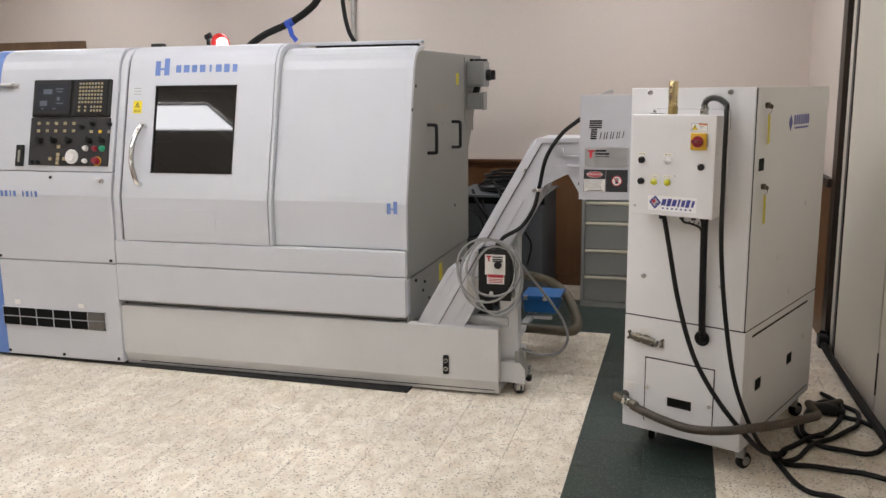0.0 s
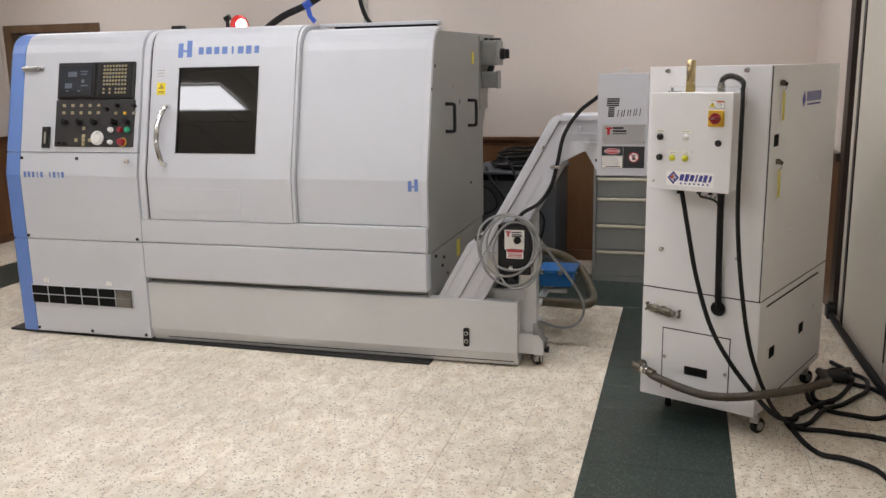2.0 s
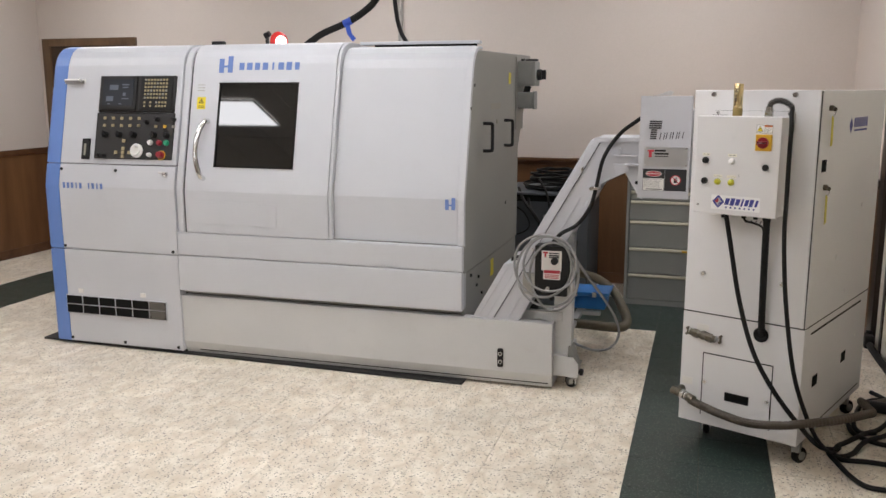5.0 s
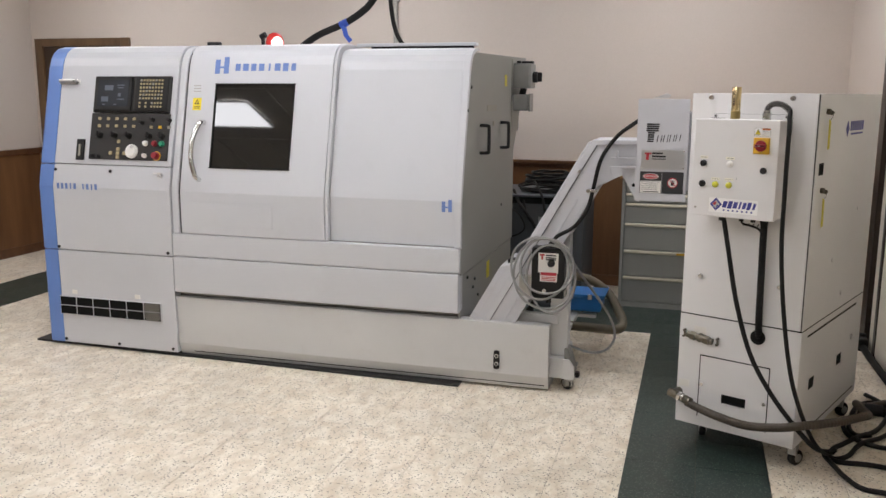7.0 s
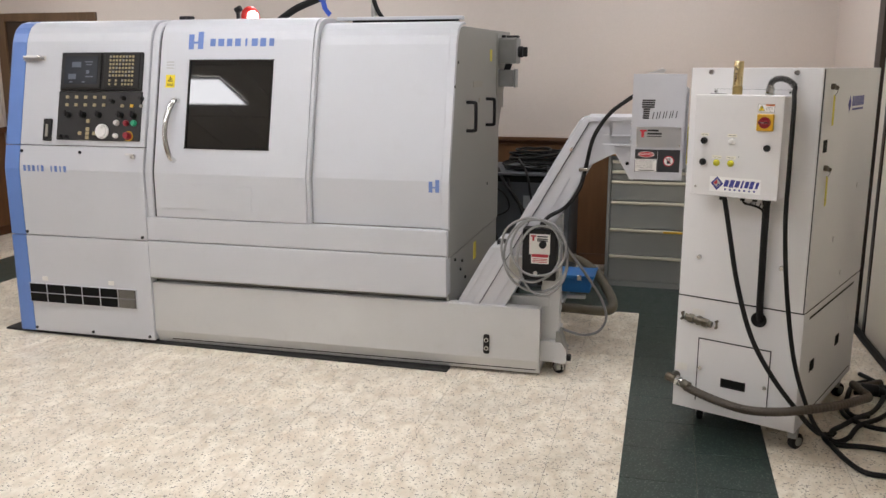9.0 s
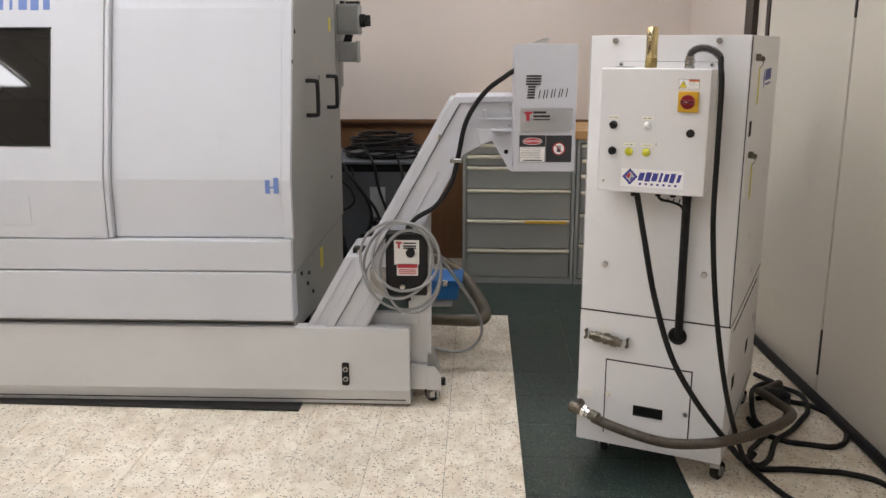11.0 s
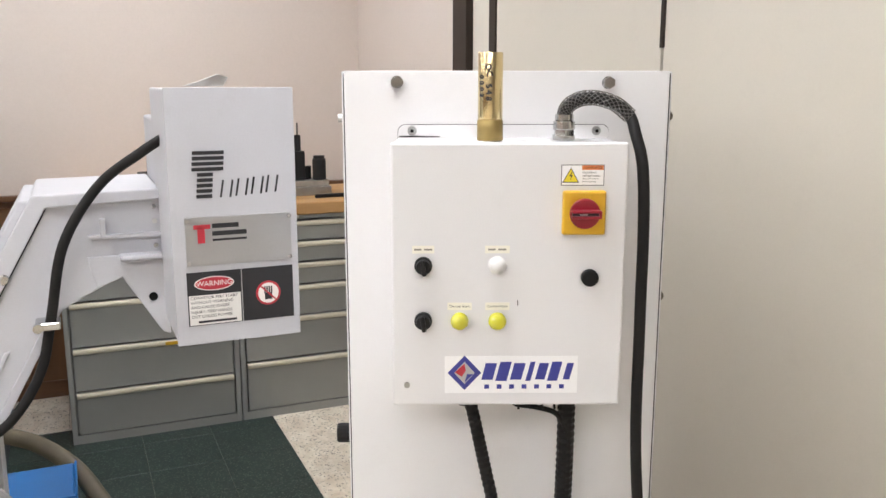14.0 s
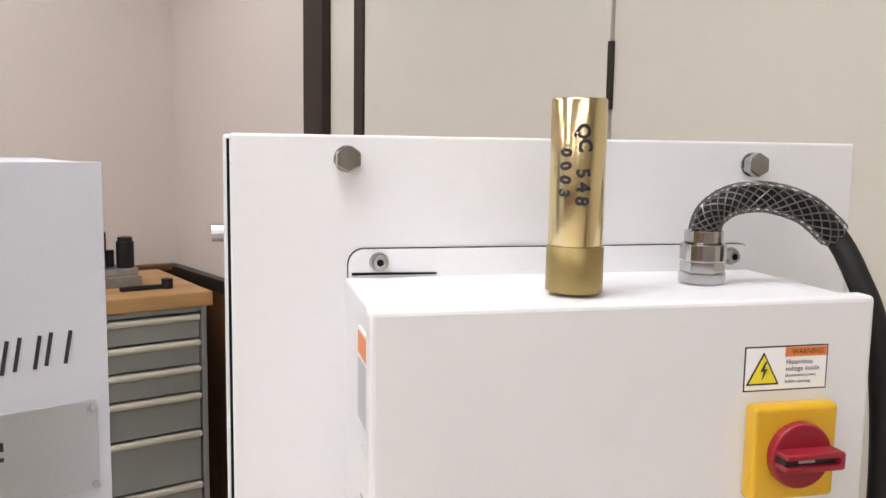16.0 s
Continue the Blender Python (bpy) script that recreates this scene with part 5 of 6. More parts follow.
for i, w in enumerate((0.019, 0.019, 0.019, 0.014, 0.016, 0.017, 0.019)):
    sk_ = Matrix(((1, 0.25, 0, 0), (0, 1, 0, 0), (0, 0, 1, 0), (0, 0, 0, 1)))
    a, h = 0.0058, 0.031
    bms = [plate(Matrix(), w * (0.92 if i not in (3, 6) else 0.55), h * (1.0 if i % 2 else 0.86), 0.0003)]
    b = join(*bms)
    b.transform(ep(x + w / 2, 1.171, 0.0005) @ sk_)
    on_box("letter_shape", b, NAVY, lg)
    x += w + 0.0022
for i in range(7):
    on_box("letter_bar", plate(ep(0.214 + i * 0.0185, 1.1475, 0.0005), 0.0075, 0.0068, 0.0002), NAVY, lg)
tp("door_screw", join(cyl(ep(0.096, 1.151).translation, ep(0.096, 1.151, 0.004).translation, 0.0045, seg=12)), ZINC, eb)
# small stickers on the box's left flank
tp("flank_label", join(box(U0 + 0.0025, U0 + 0.004, -0.135, -0.09, 1.44, 1.505)), LABELW, eb)
tp("flank_label_head", join(box(U0 + 0.002, U0 + 0.0032, -0.133, -0.092, 1.488, 1.503)), ORANGE, eb)
tp("flank_label_text", join(box(U0 + 0.002, U0 + 0.0032, -0.133, -0.092, 1.444, 1.484)), PLATE, eb)
tp("flank_strip", join(box(U0 + 0.0025, U0 + 0.004, -0.136, -0.10, 1.14, 1.425)), LABELW, eb)
for i in range(9):
    tp("letter_bar", box(U0 + 0.002, U0 + 0.0032, -0.132, -0.106, 1.16 + i * 0.028, 1.17 + i * 0.028), PLATE, eb)
tp("scuff", plate(ep(0.258, 1.275), 0.0015, 0.008, 0.0002), INK, eb)
# gland and strain relief on top
GU, GV = 0.354, -0.072
gl = tp("cable_gland", join(cyl((GU, GV, BZ1 - 0.002), (GU, GV, BZ1 + 0.006), 0.0175, seg=24, bev=0.001), cyl((GU, GV, BZ1 + 0.006), (GU, GV, BZ1 + 0.014), 0.0165, seg=6), cyl((GU, GV, BZ1 + 0.014), (GU, GV, BZ1 + 0.028), 0.0172, seg=24, bev=0.0015),
                            cyl((GU, GV, BZ1 + 0.028), (GU, GV, BZ1 + 0.038), 0.0145, seg=24, bev=0.001)), PLATED, eb, "steel cable gland")
top_path = [(GU, GV, BZ1 + 0.036), (GU + 0.005, GV - 0.001, 1.578), (GU + 0.022, GV - 0.004, 1.589), (GU + 0.048, GV - 0.009, 1.591), (GU + 0.076, GV - 0.016, 1.582), (GU + 0.098, GV - 0.02, 1.564)]
fine = spline(top_path, 10)
for k in range(10):
    for s in (1, -1):
        hel = []
        for i, p in enumerate(fine):
            dd = (fine[min(i + 1, len(fine) - 1)] - fine[max(i - 1, 0)]).normalized()
            x_ = Vector((0, 1, 0))
            y_ = x_.cross(dd).normalized()
            a = k * math.pi / 5 + s * i * 0.20
            hel.append(p + (x_ * math.cos(a) + y_ * math.sin(a)) * 0.0116)
        tp("braid_strand", tube(hel, 0.0006, 1, 4), BRAID, eb)
cord_top = top_path + [(0.458, -0.112, 1.536), (0.466, -0.13, 1.49), (0.469, -0.14, 1.40), (0.470, -0.14, 1.25), (0.474, -0.14, 1.02), (0.503, -0.138, 0.74), (0.552, -0.12, 0.455), (0.598, 0.02, 0.20), (0.62, 0.19, 0.06), (0.615, 0.33, 0.02)]
tp("power_cord", tube(cord_top, 0.0090, 10, 12), RUBBER, eb, "thick black power cord", True)
ca = tp("control_cord", tube([(0.202, -0.09, 1.12), (0.213, -0.09, 1.085), (0.241, -0.09, 0.955), (0.289, -0.092, 0.745), (0.361, -0.092, 0.535), (0.455, -0.085, 0.38), (0.55, -0.05, 0.25), (0.605, 0.08, 0.12), (0.62, 0.24, 0.05), (0.63, 0.34, 0.025)], 0.0095, 10, 10, False, 0.0016, 0.011), RUBBER, eb, "black corrugated cord")
cb = tp("conduit_cord", tube([(0.372, -0.065, 1.12), (0.372, -0.06, 0.96), (0.370, -0.045, 0.79), (0.368, -0.03, 0.65), (0.365, -0.008, 0.597), (0.361, 0.012, 0.588)], 0.0135, 10, 12, False, 0.002, 0.012), RUBBER, eb, "black corrugated conduit")
for u, r in ((0.202, 0.015), (0.372, 0.017), (0.275, 0.010), (0.325, 0.010)):
    tp("bottom_gland", cyl((u, -0.09 if u < 0.22 else -0.065, BZ0 - 0.022), (u, -0.09 if u < 0.22 else -0.065, BZ0 + 0.003), r, seg=16), BLACK, eb)
tp("loom_wire", tube([(0.275, -0.065, 1.10), (0.287, -0.07, 1.088), (0.32, -0.072, 1.083), (0.355, -0.07, 1.07), (0.372, -0.075, 1.04)], 0.0045, 8, 8), RUBBER, eb)
for i in range(4):
    tp("cable_tie", cyl((0.290 + 0.02 * i, -0.079, 1.083), (0.290 + 0.02 * i, -0.066, 1.092), 0.0022, seg=6), BLACK, eb)

# brass tube standing on the box, with the handwriting down its side
bt = thing("brass_tube", TM @ pose(0.236, -0.106, BZ1), "polished brass tube with marker writing standing on the white box", "tube")
part("tube_body", lathe([(0.0165, 0.031), (0.0182, 0.0315), (0.0188, 0.033), (0.0188, 0.130), (0.0183, 0.131), (0.0168, 0.131), (0.0168, 0.06)], (0, 0, 0), seg=48), BRASS, bt, "", True, True)
part("knurled_base", lathe([(0.0190, 0.0), (0.0197, 0.001), (0.0197, 0.0305), (0.0192, 0.0312), (0.017, 0.0313)], (0, 0, 0), seg=48), BRASSD, bt, "dull brass collar", True, True)


def wrap(bm, r, ang0):
    """Rolls flat lettering round the tube: x becomes arc, y stays height."""
    for v in bm.verts:
        a = ang0 + v.co.x / r
        rr = r + 0.0001 + v.co.z
        v.co = Vector((rr * math.sin(a), -rr * math.cos(a), v.co.y))
    return bm


for s, size, h, a, step in (("QC 548", 0.0122, 0.086, -0.20, 0.0092), ("0003", 0.0108, 0.0815, -0.84, 0.0090)):
    for i, ch in enumerate(s):
        if ch != " ":
            t2 = text_mesh(ch, size, Matrix.Translation((random.uniform(-0.0008, 0.0008), h + step * ((len(s) - 1) / 2 - i), 0)) @ pose(0, 0, 0, 0, 0, -90 + random.uniform(-9, 9)), 0.00015, bold=0.00055)
            part("written_character", wrap(t2, 0.0188, a), INK, bt, "black marker writing", True)

# coolant hose from the lower corner round the side
hz = thing("coolant_hose", TM @ pose(0.02, -0.05, 0.25), "brown rubber coolant hose with tarnished metal end fittings", "hose")


def tw_world(bm):
    bm.transform(TM)
    return bm


part("hose", tw_world(tube([(0.085, -0.075, 0.246), (0.14, -0.085, 0.236), (0.243, -0.098, 0.222), (0.369, -0.105, 0.216), (0.50, -0.098, 0.238), (0.60, -0.05, 0.258), (0.70, 0.08, 0.262), (0.752, 0.236, 0.25), (0.74, 0.40, 0.205), (0.68, 0.58, 0.16), (0.61, 0.75, 0.125), (0.59, 0.90, 0.07), (0.60, 1.02, 0.03), (0.66, 1.16, 0.022)], 0.018, 10, 14, False, 0.0012, 0.016)), BROWNH, hz)
part("end_fitting", tw_world(join(cyl((0.012, 0.0, 0.262), (0.012, -0.05, 0.262), 0.02, seg=16), cyl((-0.012, -0.048, 0.266), (0.04, -0.062, 0.262), 0.021, seg=16, bev=0.003))), OLDST, hz, "steel elbow")
part("swivel_nut", tw_world(join(cyl((0.04, -0.062, 0.262), (0.056, -0.066, 0.259), 0.024, seg=6), cyl((0.056, -0.066, 0.259), (0.07, -0.07, 0.256), 0.018, seg=16))), PLATED, hz, "plated swivel nut")
part("crimp_sleeve", tw_world(cyl((0.07, -0.07, 0.256), (0.105, -0.08, 0.250), 0.0205, seg=18, bev=0.002)), OLDST, hz)

# cords on the floor beside the tower
CORDS = pose(-0.178, 3.9207, 0, 0, 0, -21.7)


def floor_cord(name, pts, r, label, mat=RUBBER):
    bm = tube([(u, v, r + 0.004 * (i % 2)) for i, (u, v) in enumerate(pts)], r, 10, 10)
    bm.transform(CORDS)
    solo(name, bm, mat, label, "cord", "cords on the floor", smooth=True)


floor_cord("power_cable", [(0.62, 0.33), (0.63, 0.27), (0.672, 0.24), (0.778, 0.277), (0.877, 0.312), (0.975, 0.326), (1.10, 0.30), (1.19, 0.10), (1.27, -0.35), (1.33, -0.8)], 0.0115, "black power cable snaking over the tiles")
floor_cord("power_cable", [(0.63, 0.34), (0.605, 0.28), (0.659, 0.202), (0.748, 0.076), (0.826, 0.022), (0.925, 0.027), (1.05, -0.01), (1.16, -0.2), (1.26, -0.6)], 0.0115, "black power cable lying in a long bend")
floor_cord("power_cable", [(0.566, 1.257), (0.666, 1.158), (0.719, 1.051), (0.736, 0.901), (0.724, 0.726), (0.681, 0.599), (0.64, 0.461), (0.621, 0.373), (0.629, 0.282), (0.664, 0.259), (0.695, 0.345), (0.708, 0.504), (0.762, 0.649), (0.797, 0.774), (0.819, 0.901),
                           (0.789, 1.049), (0.709, 1.125), (0.622, 1.136), (0.576, 1.049), (0.582, 0.895), (0.61, 0.708), (0.665, 0.61), (0.72, 0.66)], 0.0115, "black power cable lying in loose loops")
floor_cord("power_cable", [(0.60, 0.945), (0.671, 0.989), (0.75, 0.967), (0.828, 0.945), (0.915, 0.885), (0.962, 0.805), (0.975, 0.713), (0.965, 0.603), (0.92, 0.552), (0.839, 0.53), (0.735, 0.533), (0.64, 0.58), (0.585, 0.70)], 0.0115, "black power cable looping out to the partition")
solo("cable_plug", tw_world(join(cyl((0.600, 0.968, 0.034), (0.685, 0.990, 0.034), 0.030, seg=18, bev=0.006), cyl((0.685, 0.990, 0.034), (0.720, 0.985, 0.03), 0.020, 0.014, seg=16))), BLACK, "black round cable plug among the floor cords", "connector")
solo("wall_cable", tube([(right_x(5.84) - 0.03, 5.86, 0.10), (right_x(5.78) - 0.04, 5.80, 0.03), (right_x(5.2) - 0.04, 5.2, 0.022), (right_x(4.6) - 0.035, 4.6, 0.022), (right_x(4.0) - 0.03, 4.0, 0.022), (right_x(3.2) - 0.05, 3.2, 0.022), (right_x(2.2) - 0.04, 2.2, 0.022)], 0.022, 8, 12), RUBBER,
     "thick black cable lying along the foot of the partition", "cord", smooth=True)
for k, (y, dz) in enumerate(((5.82, 0.05),)):
    solo("cable_plug", box(right_x(y) - 0.07, right_x(y) - 0.012, y - 0.05, y + 0.05, 0.0, 0.085, 0.012), BLACK, "black cable connector on the floor by the jamb", "connector")

# ---- along the back wall ----
CB = pose(0.085, 6.52, 0, 0, 0, -1.0)


def drawer_cabinet(x0, x1, tops, label):
    th = thing("drawer_cabinet", CB @ pose(x0, 0, 0), label, "tool cabinet", "drawer cabinets")
    w = x1 - x0
    part("carcass", join(box(0, 0.022, 0.0, 0.6, 0.0, 0.990, 0.002), box(w - 0.022, w, 0.0, 0.6, 0.0, 0.990, 0.002), box(0.022, w - 0.022, 0.04, 0.6, 0.0, 0.990), box(0.022, w - 0.022, 0.0, 0.04, 0.970, 0.990), box(0.022, w - 0.022, 0.002, 0.04, 0.0, 0.04)), CABG, th, "", True)
    part("lock", cyl((w * 0.42, -0.004, 0.981), (w * 0.42, 0.002, 0.981), 0.007, seg=12), STEEL, th, "", True)
    zs = list(tops) + [0.045]
    for i in range(len(tops)):
        a, b_ = zs[i + 1] + (0.006 if i + 1 < len(tops) else 0.0), zs[i]
        dr = part("drawer", box(0.03, w - 0.03, 0.004, 0.04, a, b_ - 0.004, 0.002), CABG, th, "", True)
        part("pull", prism([(-0.014, b_ - 0.004), (0.004, b_ - 0.002), (0.004, b_ - 0.026), (-0.010, b_ - 0.026), (-0.016, b_ - 0.016)], "x", 0.03, w - 0.03, 0.002), CABP, dr, "cream full-width pull", True)
    return th


cabl = drawer_cabinet(-0.755, -0.003, (0.962, 0.885, 0.81, 0.655, 0.447, 0.243), "grey steel drawer cabinet with cream pulls")
cabr = drawer_cabinet(0.003, 0.71, (0.962, 0.860, 0.757, 0.648, 0.495, 0.284), "grey steel drawer cabinet with cream pulls beside the wall")
part("stained_patch", box(0.42, 0.70, -0.0168, -0.0138, 0.425, 0.441), YEL, cabl, "yellow worn tape on a pull", True)
bt_ = box(-0.775, 0.73, -0.02, 0.66, 0.990, 1.047, 0.005)
bt_.transform(CB)
solo("workbench", bt_, BENCH, "oiled butcher block worktop over the drawer cabinets", "workbench")
# small machine and tool on the bench
bmch = thing("bench_fixture", CB @ pose(0.41, 0.30, 1.047), "small black and grey motorised fixture on the bench", "fixture")
part("base", join(box(-0.13, 0.12, -0.08, 0.08, 0.0, 0.045, 0.004), box(-0.12, 0.11, -0.07, 0.07, 0.045, 0.075, 0.004)), ZINC, bmch, "", True)
part("motor", join(cyl((0.07, -0.03, 0.075), (0.07, -0.03, 0.18), 0.034, seg=20, bev=0.004), cyl((0.07, -0.03, 0.18), (0.07, -0.03, 0.195), 0.028, seg=20)), BLACK, bmch, "black motor", True)
part("column", join(box(-0.06, 0.0, -0.03, 0.03, 0.075, 0.22, 0.006), cyl((-0.03, 0, 0.22), (-0.03, 0, 0.30), 0.016, seg=14), cyl((-0.03, 0, 0.30), (-0.03, 0, 0.36), 0.004, seg=8)), BLACK, bmch, "", True)
part("side_housing", join(box(-0.13, -0.06, -0.06, 0.04, 0.10, 0.165, 0.008), cyl((-0.10, -0.04, 0.16), (-0.10, -0.04, 0.24), 0.022, seg=14)), BLACK, bmch, "", True)
part("round_knob", cyl((0.02, 0.02, 0.075), (0.02, 0.02, 0.14), 0.02, seg=14), BLACK, bmch, "", True)
wr_ = join(box(0.42, 0.60, 0.12, 0.145, 1.047, 1.065, 0.004), cyl((0.60, 0.13, 1.047), (0.60, 0.13, 1.085), 0.022, seg=14))
wr_.transform(CB)
solo("hand_tool", wr_, BLACK, "black hand tool lying on the wooden worktop", "tool")
wr_ = join(box(-0.42, -0.30, 0.25, 0.35, 1.047, 1.12, 0.008), cyl((-0.36, 0.30, 1.12), (-0.36, 0.30, 1.19), 0.03, seg=14), box(-0.30, -0.16, 0.28, 0.31, 1.09, 1.11, 0.003))
wr_.transform(CB)
solo("bench_vise", wr_, BLACK, "small dark vise on the wooden worktop", "vise")

# charcoal cabinet with coiled cables
gc = thing("charcoal_cabinet", pose(-1.24, 6.45, 0), "charcoal steel cabinet with a shelf lip and paper labels", "cabinet")
part("body", box(-1.60, -0.93, 6.32, 7.0, 0.0, 0.825, 0.004), GREYC, gc)
part("top_tray", join(box(-1.62, -0.915, 6.29, 7.02, 0.850, 0.868, 0.004), box(-1.60, -0.93, 6.33, 7.0, 0.825, 0.850)), GREYC, gc)
part("shelf_gap", box(-1.61, -0.922, 6.312, 6.34, 0.800, 0.848), DARK, gc)
part("label", box(-1.27, -1.17, 6.317, 6.321, 0.50, 0.70), PAPER, gc)
part("label", box(-1.26, -1.18, 6.317, 6.321, 0.40, 0.44), PAPER, gc)
part("handle", box(-1.28, -1.12, 6.30, 6.322, 0.45, 0.48, 0.004), BLACK, gc)
random.seed(7)
for k in range(11):
    f = 1.0 - 0.045 * k
    rx, ry = random.uniform(0.23, 0.30) * f, random.uniform(0.15, 0.21) * f
    cx, cy = -1.20 + random.uniform(-0.05, 0.05), 6.56 + random.uniform(-0.03, 0.03)
    z, tilt, turn = 0.880 + 0.0135 * k, random.uniform(-0.05, 0.05), random.uniform(0, 6)
    solo("coiled_cable", tube([(cx + rx * math.cos(a) * random.uniform(0.92, 1.06), cy + ry * math.sin(a) * random.uniform(0.94, 1.05), max(0.878, z + tilt * math.cos(a + turn) * f + random.uniform(-0.006, 0.008))) for a in [i * math.pi / 6 for i in range(12)]], random.choice((0.008, 0.0095, 0.011)), 6, 8, True), RUBBER,
         "black cable coiled loosely on top of the charcoal cabinet", "cable", "coiled cables", smooth=True)
for pts, r in (([(-1.32, 6.3, 0.90), (-1.24, 6.19, 0.80), (-1.20, 6.17, 0.62), (-1.13, 6.17, 0.42), (-1.11, 6.18, 0.35)], 0.011),
               ([(-1.48, 6.3, 0.83), (-1.40, 6.15, 0.74), (-1.30, 6.12, 0.62), (-1.25, 6.12, 0.48), (-1.28, 6.13, 0.36), (-1.36, 6.12, 0.28)], 0.014),
               ([(-1.10, 6.22, 0.86), (-1.05, 6.14, 0.74), (-1.06, 6.13, 0.58), (-1.00, 6.13, 0.46), (-1.03, 6.14, 0.30)], 0.010),
               ([(-1.40, 6.25, 0.80), (-1.34, 6.14, 0.66), (-1.22, 6.13, 0.50), (-1.18, 6.14, 0.30), (-1.26, 6.14, 0.14)], 0.012),
               ([(-1.52, 6.2, 0.72), (-1.40, 6.14, 0.66), (-1.36, 6.13, 0.56), (-1.44, 6.13, 0.50), (-1.55, 6.14, 0.50)], 0.008)):
    solo("hanging_cable", tube([(x, y + 0.10, z + 0.06) for x, y, z in pts], r * 0.8, 8, 8), RUBBER, "black cable hanging down the charcoal cabinet", "cable", "hanging cables", smooth=True)
pm = thing("coolant_pump", pose(-1.30, 5.95, 0), "dark coolant pump with pipe elbow standing behind the lathe", "pump")
part("pump_body", join(cyl((-1.30, 5.98, 0.0), (-1.30, 5.98, 0.25), 0.07, seg=18, bev=0.006), cyl((-1.30, 5.98, 0.25), (-1.30, 5.98, 0.36), 0.04, seg=16)), BLACK, pm)
part("elbow", tube([(-1.30, 5.98, 0.30), (-1.22, 5.97, 0.33), (-1.12, 5.96, 0.35)], 0.03, 6, 12), BLACK, pm)
part("valve_block", join(box(-1.30, -1.14, 6.02, 6.10, 0.42, 0.455, 0.006), cyl((-1.18, 6.06, 0.455), (-1.18, 6.06, 0.53), 0.018, seg=12), cyl((-1.27, 6.06, 0.34), (-1.27, 6.06, 0.43), 0.022, seg=12), cyl((-1.14, 6.06, 0.437), (-1.08, 6.06, 0.437), 0.014, seg=12), cyl((-1.27, 5.99, 0.33), (-1.27, 6.06, 0.36), 0.02, seg=12)), BLACK, pm)
part("discharge_pipe", tube([(-1.36, 5.98, 0.2), (-1.40, 5.98, 0.40), (-1.46, 5.98, 0.55)], 0.022, 6, 12), RUBBER, pm)

# ---- on the lathe's roof ----
DRAWN.append(LATHE)
rb = thing("beacon_lamp", LATHE, "red warning beacon with its bulb lit white", "warning light")
part("bracket", join(box(-2.80, -2.74, 4.98, 5.02, 1.852, 1.862), box(-2.80, -2.79, 4.985, 5.015, 1.862, 1.93), cyl((-2.80, 4.98, 1.925), (-2.765, 4.98, 1.94), 0.018, seg=14)), BLACK, rb)
hs = lathe([(0.05, 0.0), (0.058, 0.01), (0.056, 0.035), (0.046, 0.06), (0.03, 0.076), (0.012, 0.084)], (-2.71, 5.0, 1.868), (-0.12, 0, 1))
part("lens", hs, REDGLOW, rb, "red dome lens", False, True)
part("lit_window", lathe([(0.02, 0.0), (0.034, 0.004), (0.034, 0.012), (0.022, 0.022), (0.008, 0.026)], (-2.675, 4.955, 1.888), (0.35, -1, 0.05)), LITR, rb, "glowing lamp window", False, True)
hsu = thing("overhead_hose", LATHE, "thick black hose wrapped with blue tape rising from the roof", "hose")
part("hose", tube([(-2.53, 5.0, 1.862), (-2.48, 5.0, 1.895), (-2.40, 5.0, 1.938), (-2.235, 5.0, 2.0), (-2.12, 5.0, 2.065), (-2.055, 5.0, 2.125), (-1.98, 5.02, 2.26), (-1.94, 5.05, 2.5), (-1.93, 5.05, 2.87)], 0.021, 8, 14), RUBBER, hsu, "", False, True)
part("tape_wrap", tube([(-2.265, 5.0, 1.988), (-2.245, 5.0, 1.996), (-2.215, 5.0, 2.009)], 0.0235, 4, 14), TAPE, hsu, "blue tape")
part("tape_tail", prism([(-2.250, 1.985), (-2.216, 1.975), (-2.205, 1.93), (-2.178, 1.90), (-2.20, 1.882), (-2.235, 1.925)], "y", 4.974, 4.977), TAPE, hsu, "blue tape tail")
cd = thing("wall_conduit", pose(-2.73, 7.21, 1.06), "grey electrical conduit running up the back wall", "conduit")
part("conduit", join(cyl((-2.73, 7.222, 1.06), (-2.73, 7.222, CEIL), 0.02, seg=14)), ZINC, cd)
part("strap", box(-2.765, -2.695, 7.2, 7.25, 2.40, 2.43, 0.003), ZINC, cd)
solo("drop_cable", tube([(-2.38, 6.1, CEIL), (-2.39, 6.1, 2.7), (-2.37, 6.1, 2.29), (-2.33, 6.1, 2.07), (-2.25, 6.1, 1.94), (-2.20, 6.1, 1.86)], 0.016, 8, 10), RUBBER, "black cable dropping from the ceiling to the lathe", "cable", smooth=True)

# ---- floor of vinyl tiles ----
TILE = 0.3048
solo("floor_base", box(LEFT - 0.1, 1.7, FRONT, BACK, -0.06, -0.004), GROUT, "concrete slab under the vinyl tiles", "floor", kind="structure")
fl = thing("floor", pose(0, 0, 0), "cream vinyl tile floor with a dark green border band", "floor", kind="structure")
cols = []
for i in range(3):
    cols.append((0.23 + i * TILE, 0.23 + (i + 1) * TILE))
for i in range(2):
    cols.append((0.23 - (i + 1) * TILE, 0.23 - i * TILE))
e = 0.23 - 2 * TILE
for i in range(15):
    cols.append((e - (i + 1) * TILE, e - i * TILE))
e -= 15 * TILE
cols.append((e - 0.25, e))
e -= 0.25
for i in range(5):
    cols.append((max(e - (i + 1) * TILE, LEFT), e - i * TILE))
GL1, GL0 = e, e - 2 * TILE
YB = 5.813
rows_ = []
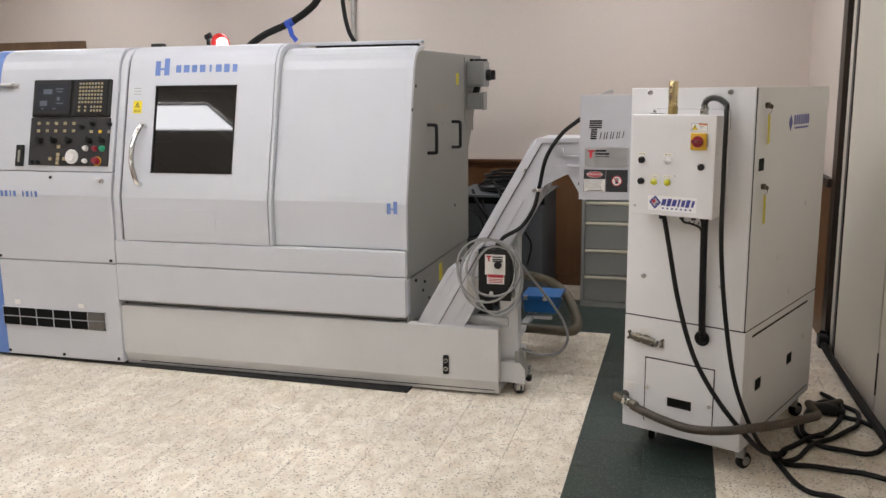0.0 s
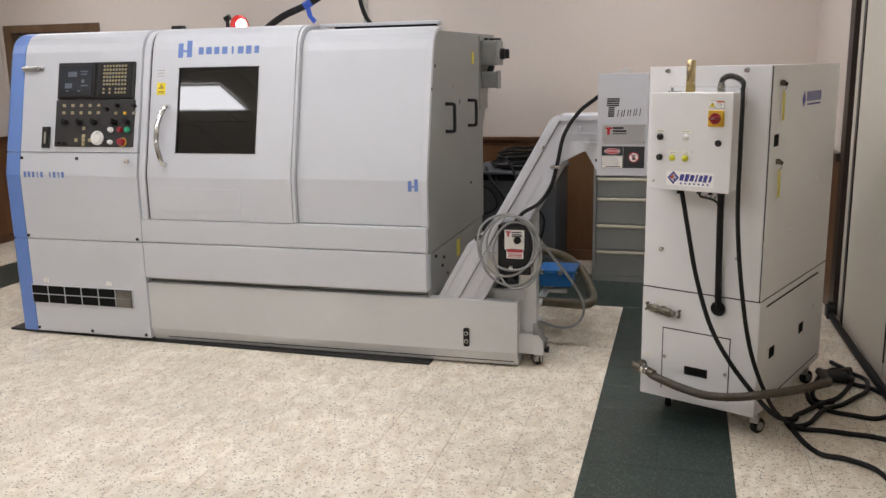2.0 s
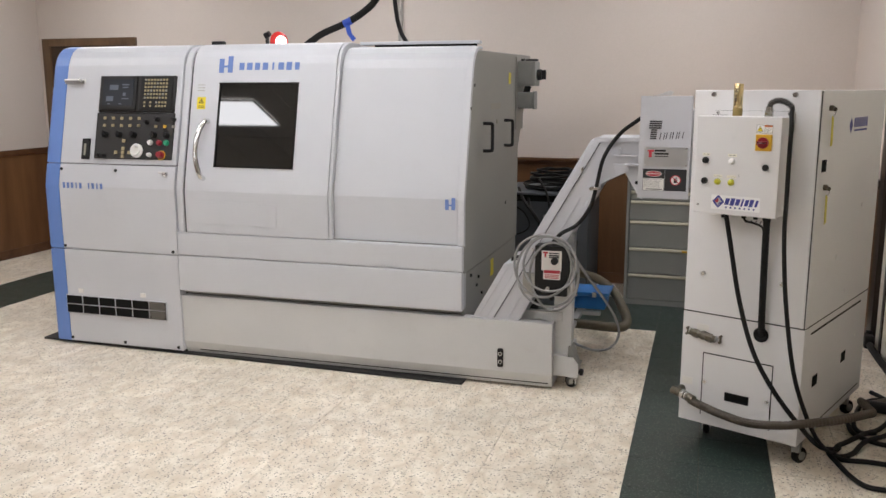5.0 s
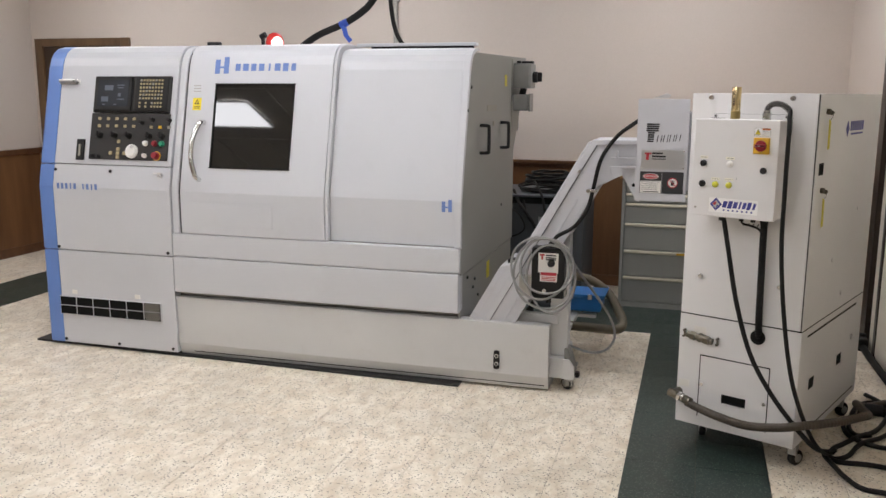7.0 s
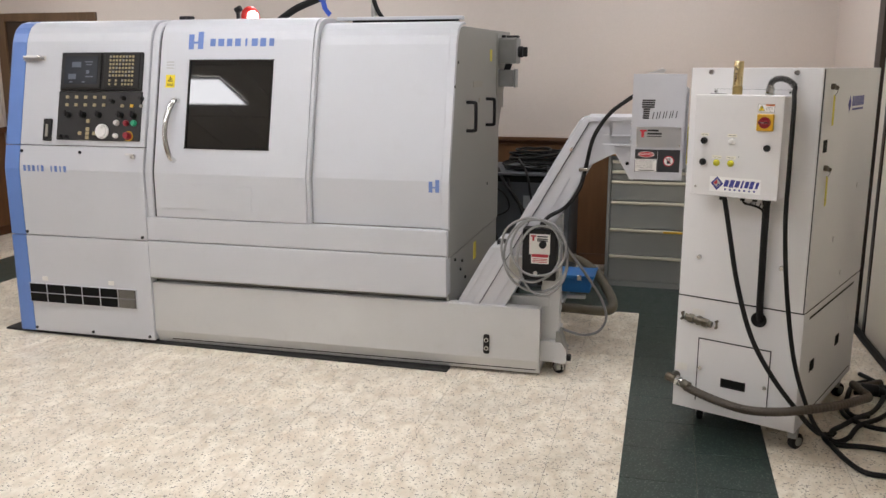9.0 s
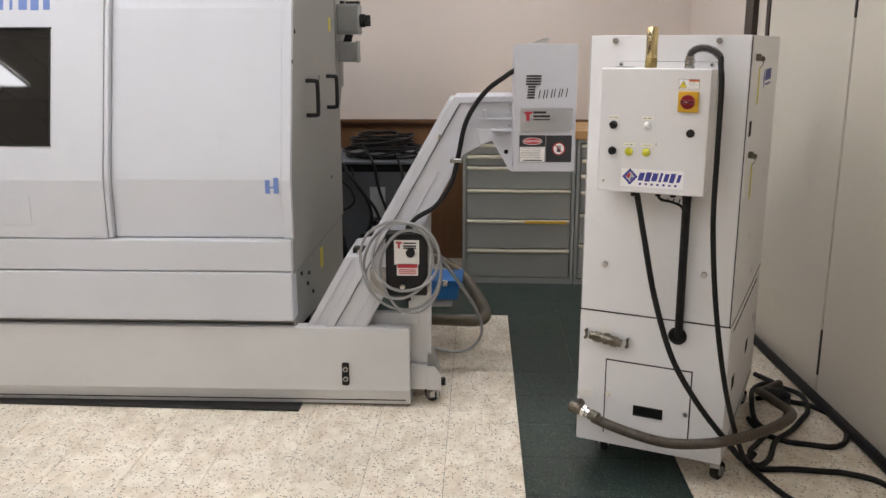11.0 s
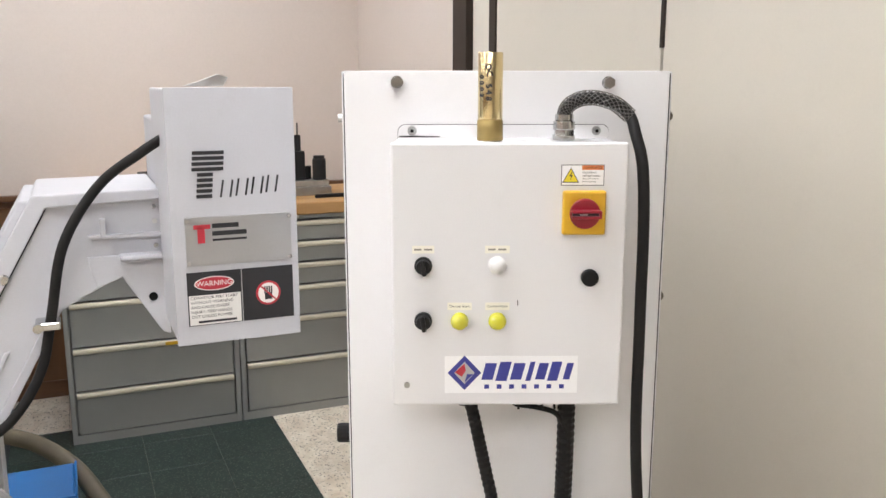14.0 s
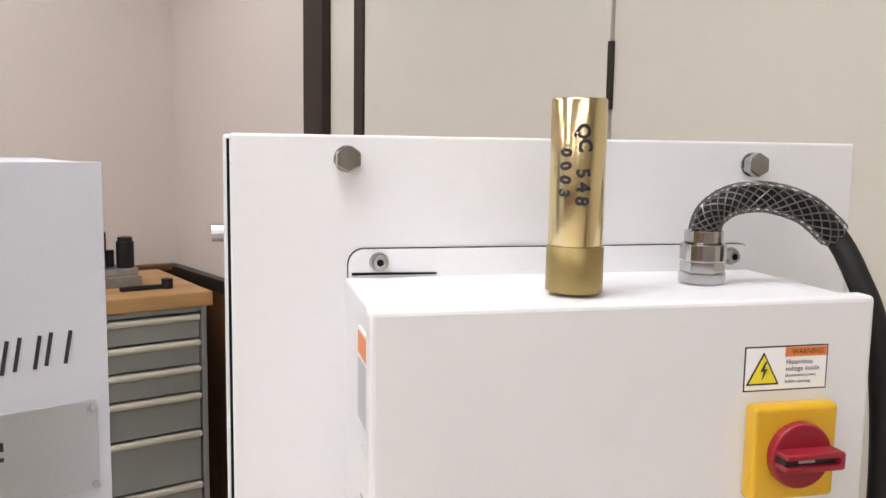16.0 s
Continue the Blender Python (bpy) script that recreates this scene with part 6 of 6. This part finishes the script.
for i in range(-5, 34):
    y1 = YB - i * TILE
    y0 = y1 - TILE
    if y0 > BACK or y1 < FRONT:
        continue
    rows_.append((max(y0, FRONT), min(y1, BACK)))
near, cache, rest = [], {}, {"c": [], "g": []}
for x0, x1 in cols:
    if x1 - x0 < 0.02:
        continue
    for y0, y1 in rows_:
        cx, cy = (x0 + x1) / 2, (y0 + y1) / 2
        inside = GL1 < cx < 0.23 - 2 * TILE and cy < YB
        ring_ = GL0 < cx < 0.23 and cy < YB + (3 if cx > -0.9 else 2) * TILE
        g = ring_ and not inside
        if -3.3 < cx < 1.2 and 2.2 < cy < 6.7 and abs(x1 - x0 - TILE) < 0.01 and abs(y1 - y0 - TILE) < 0.01 and len(near) < 290:
            near.append((cx, cy, g))
        else:
            rest["g" if g else "c"].append((x0, x1, y0, y1))


def tile_mesh(name, mat, w, h):
    me = bpy.data.meshes.new(name)
    g = 0.0009
    a, b = w / 2 - g, h / 2 - g
    c, d_ = a - 0.0008, b - 0.0008
    vs = [(-a, -b, -0.004), (a, -b, -0.004), (a, b, -0.004), (-a, b, -0.004), (-a, -b, -0.0006), (a, -b, -0.0006), (a, b, -0.0006), (-a, b, -0.0006), (-c, -d_, 0), (c, -d_, 0), (c, d_, 0), (-c, d_, 0)]
    fs = [(8, 9, 10, 11)] + [(i, (i + 1) % 4, (i + 1) % 4 + 4, i + 4) for i in range(4)] + [(i + 4, (i + 1) % 4 + 4, (i + 1) % 4 + 8, i + 8) for i in range(4)]
    me.from_pydata(vs, [], fs)
    me.materials.append(mat)
    return me


TC, TG = tile_mesh("cream_tile", CREAM, TILE, TILE), tile_mesh("green_tile", GREEN, TILE, TILE)
for cx, cy, g in near:
    ob = new("tile", TG if g else TC)
    ob.parent = fl
    ob.matrix_basis = Matrix.Translation((cx, cy, 0))
for key, mat, nm in (("c", CREAM, "cream_tiles"), ("g", GREEN, "green_tiles")):
    vs, fs = [], []
    for x0, x1, y0, y1 in rest[key]:
        n0 = len(vs)
        q = 0.0009
        vs += [(x0 + q, y0 + q, -0.004), (x1 - q, y0 + q, -0.004), (x1 - q, y1 - q, -0.004), (x0 + q, y1 - q, -0.004), (x0 + q, y0 + q, 0), (x1 - q, y0 + q, 0), (x1 - q, y1 - q, 0), (x0 + q, y1 - q, 0)]
        fs += [(n0 + 4, n0 + 5, n0 + 6, n0 + 7)] + [(n0 + i, n0 + (i + 1) % 4, n0 + (i + 1) % 4 + 4, n0 + i + 4) for i in range(4)]
    me = bpy.data.meshes.new(nm)
    me.from_pydata(vs, [], fs)
    me.materials.append(mat)
    ob = new(nm, me)
    ob.parent = fl
    tagged(ob, kind="stuff")
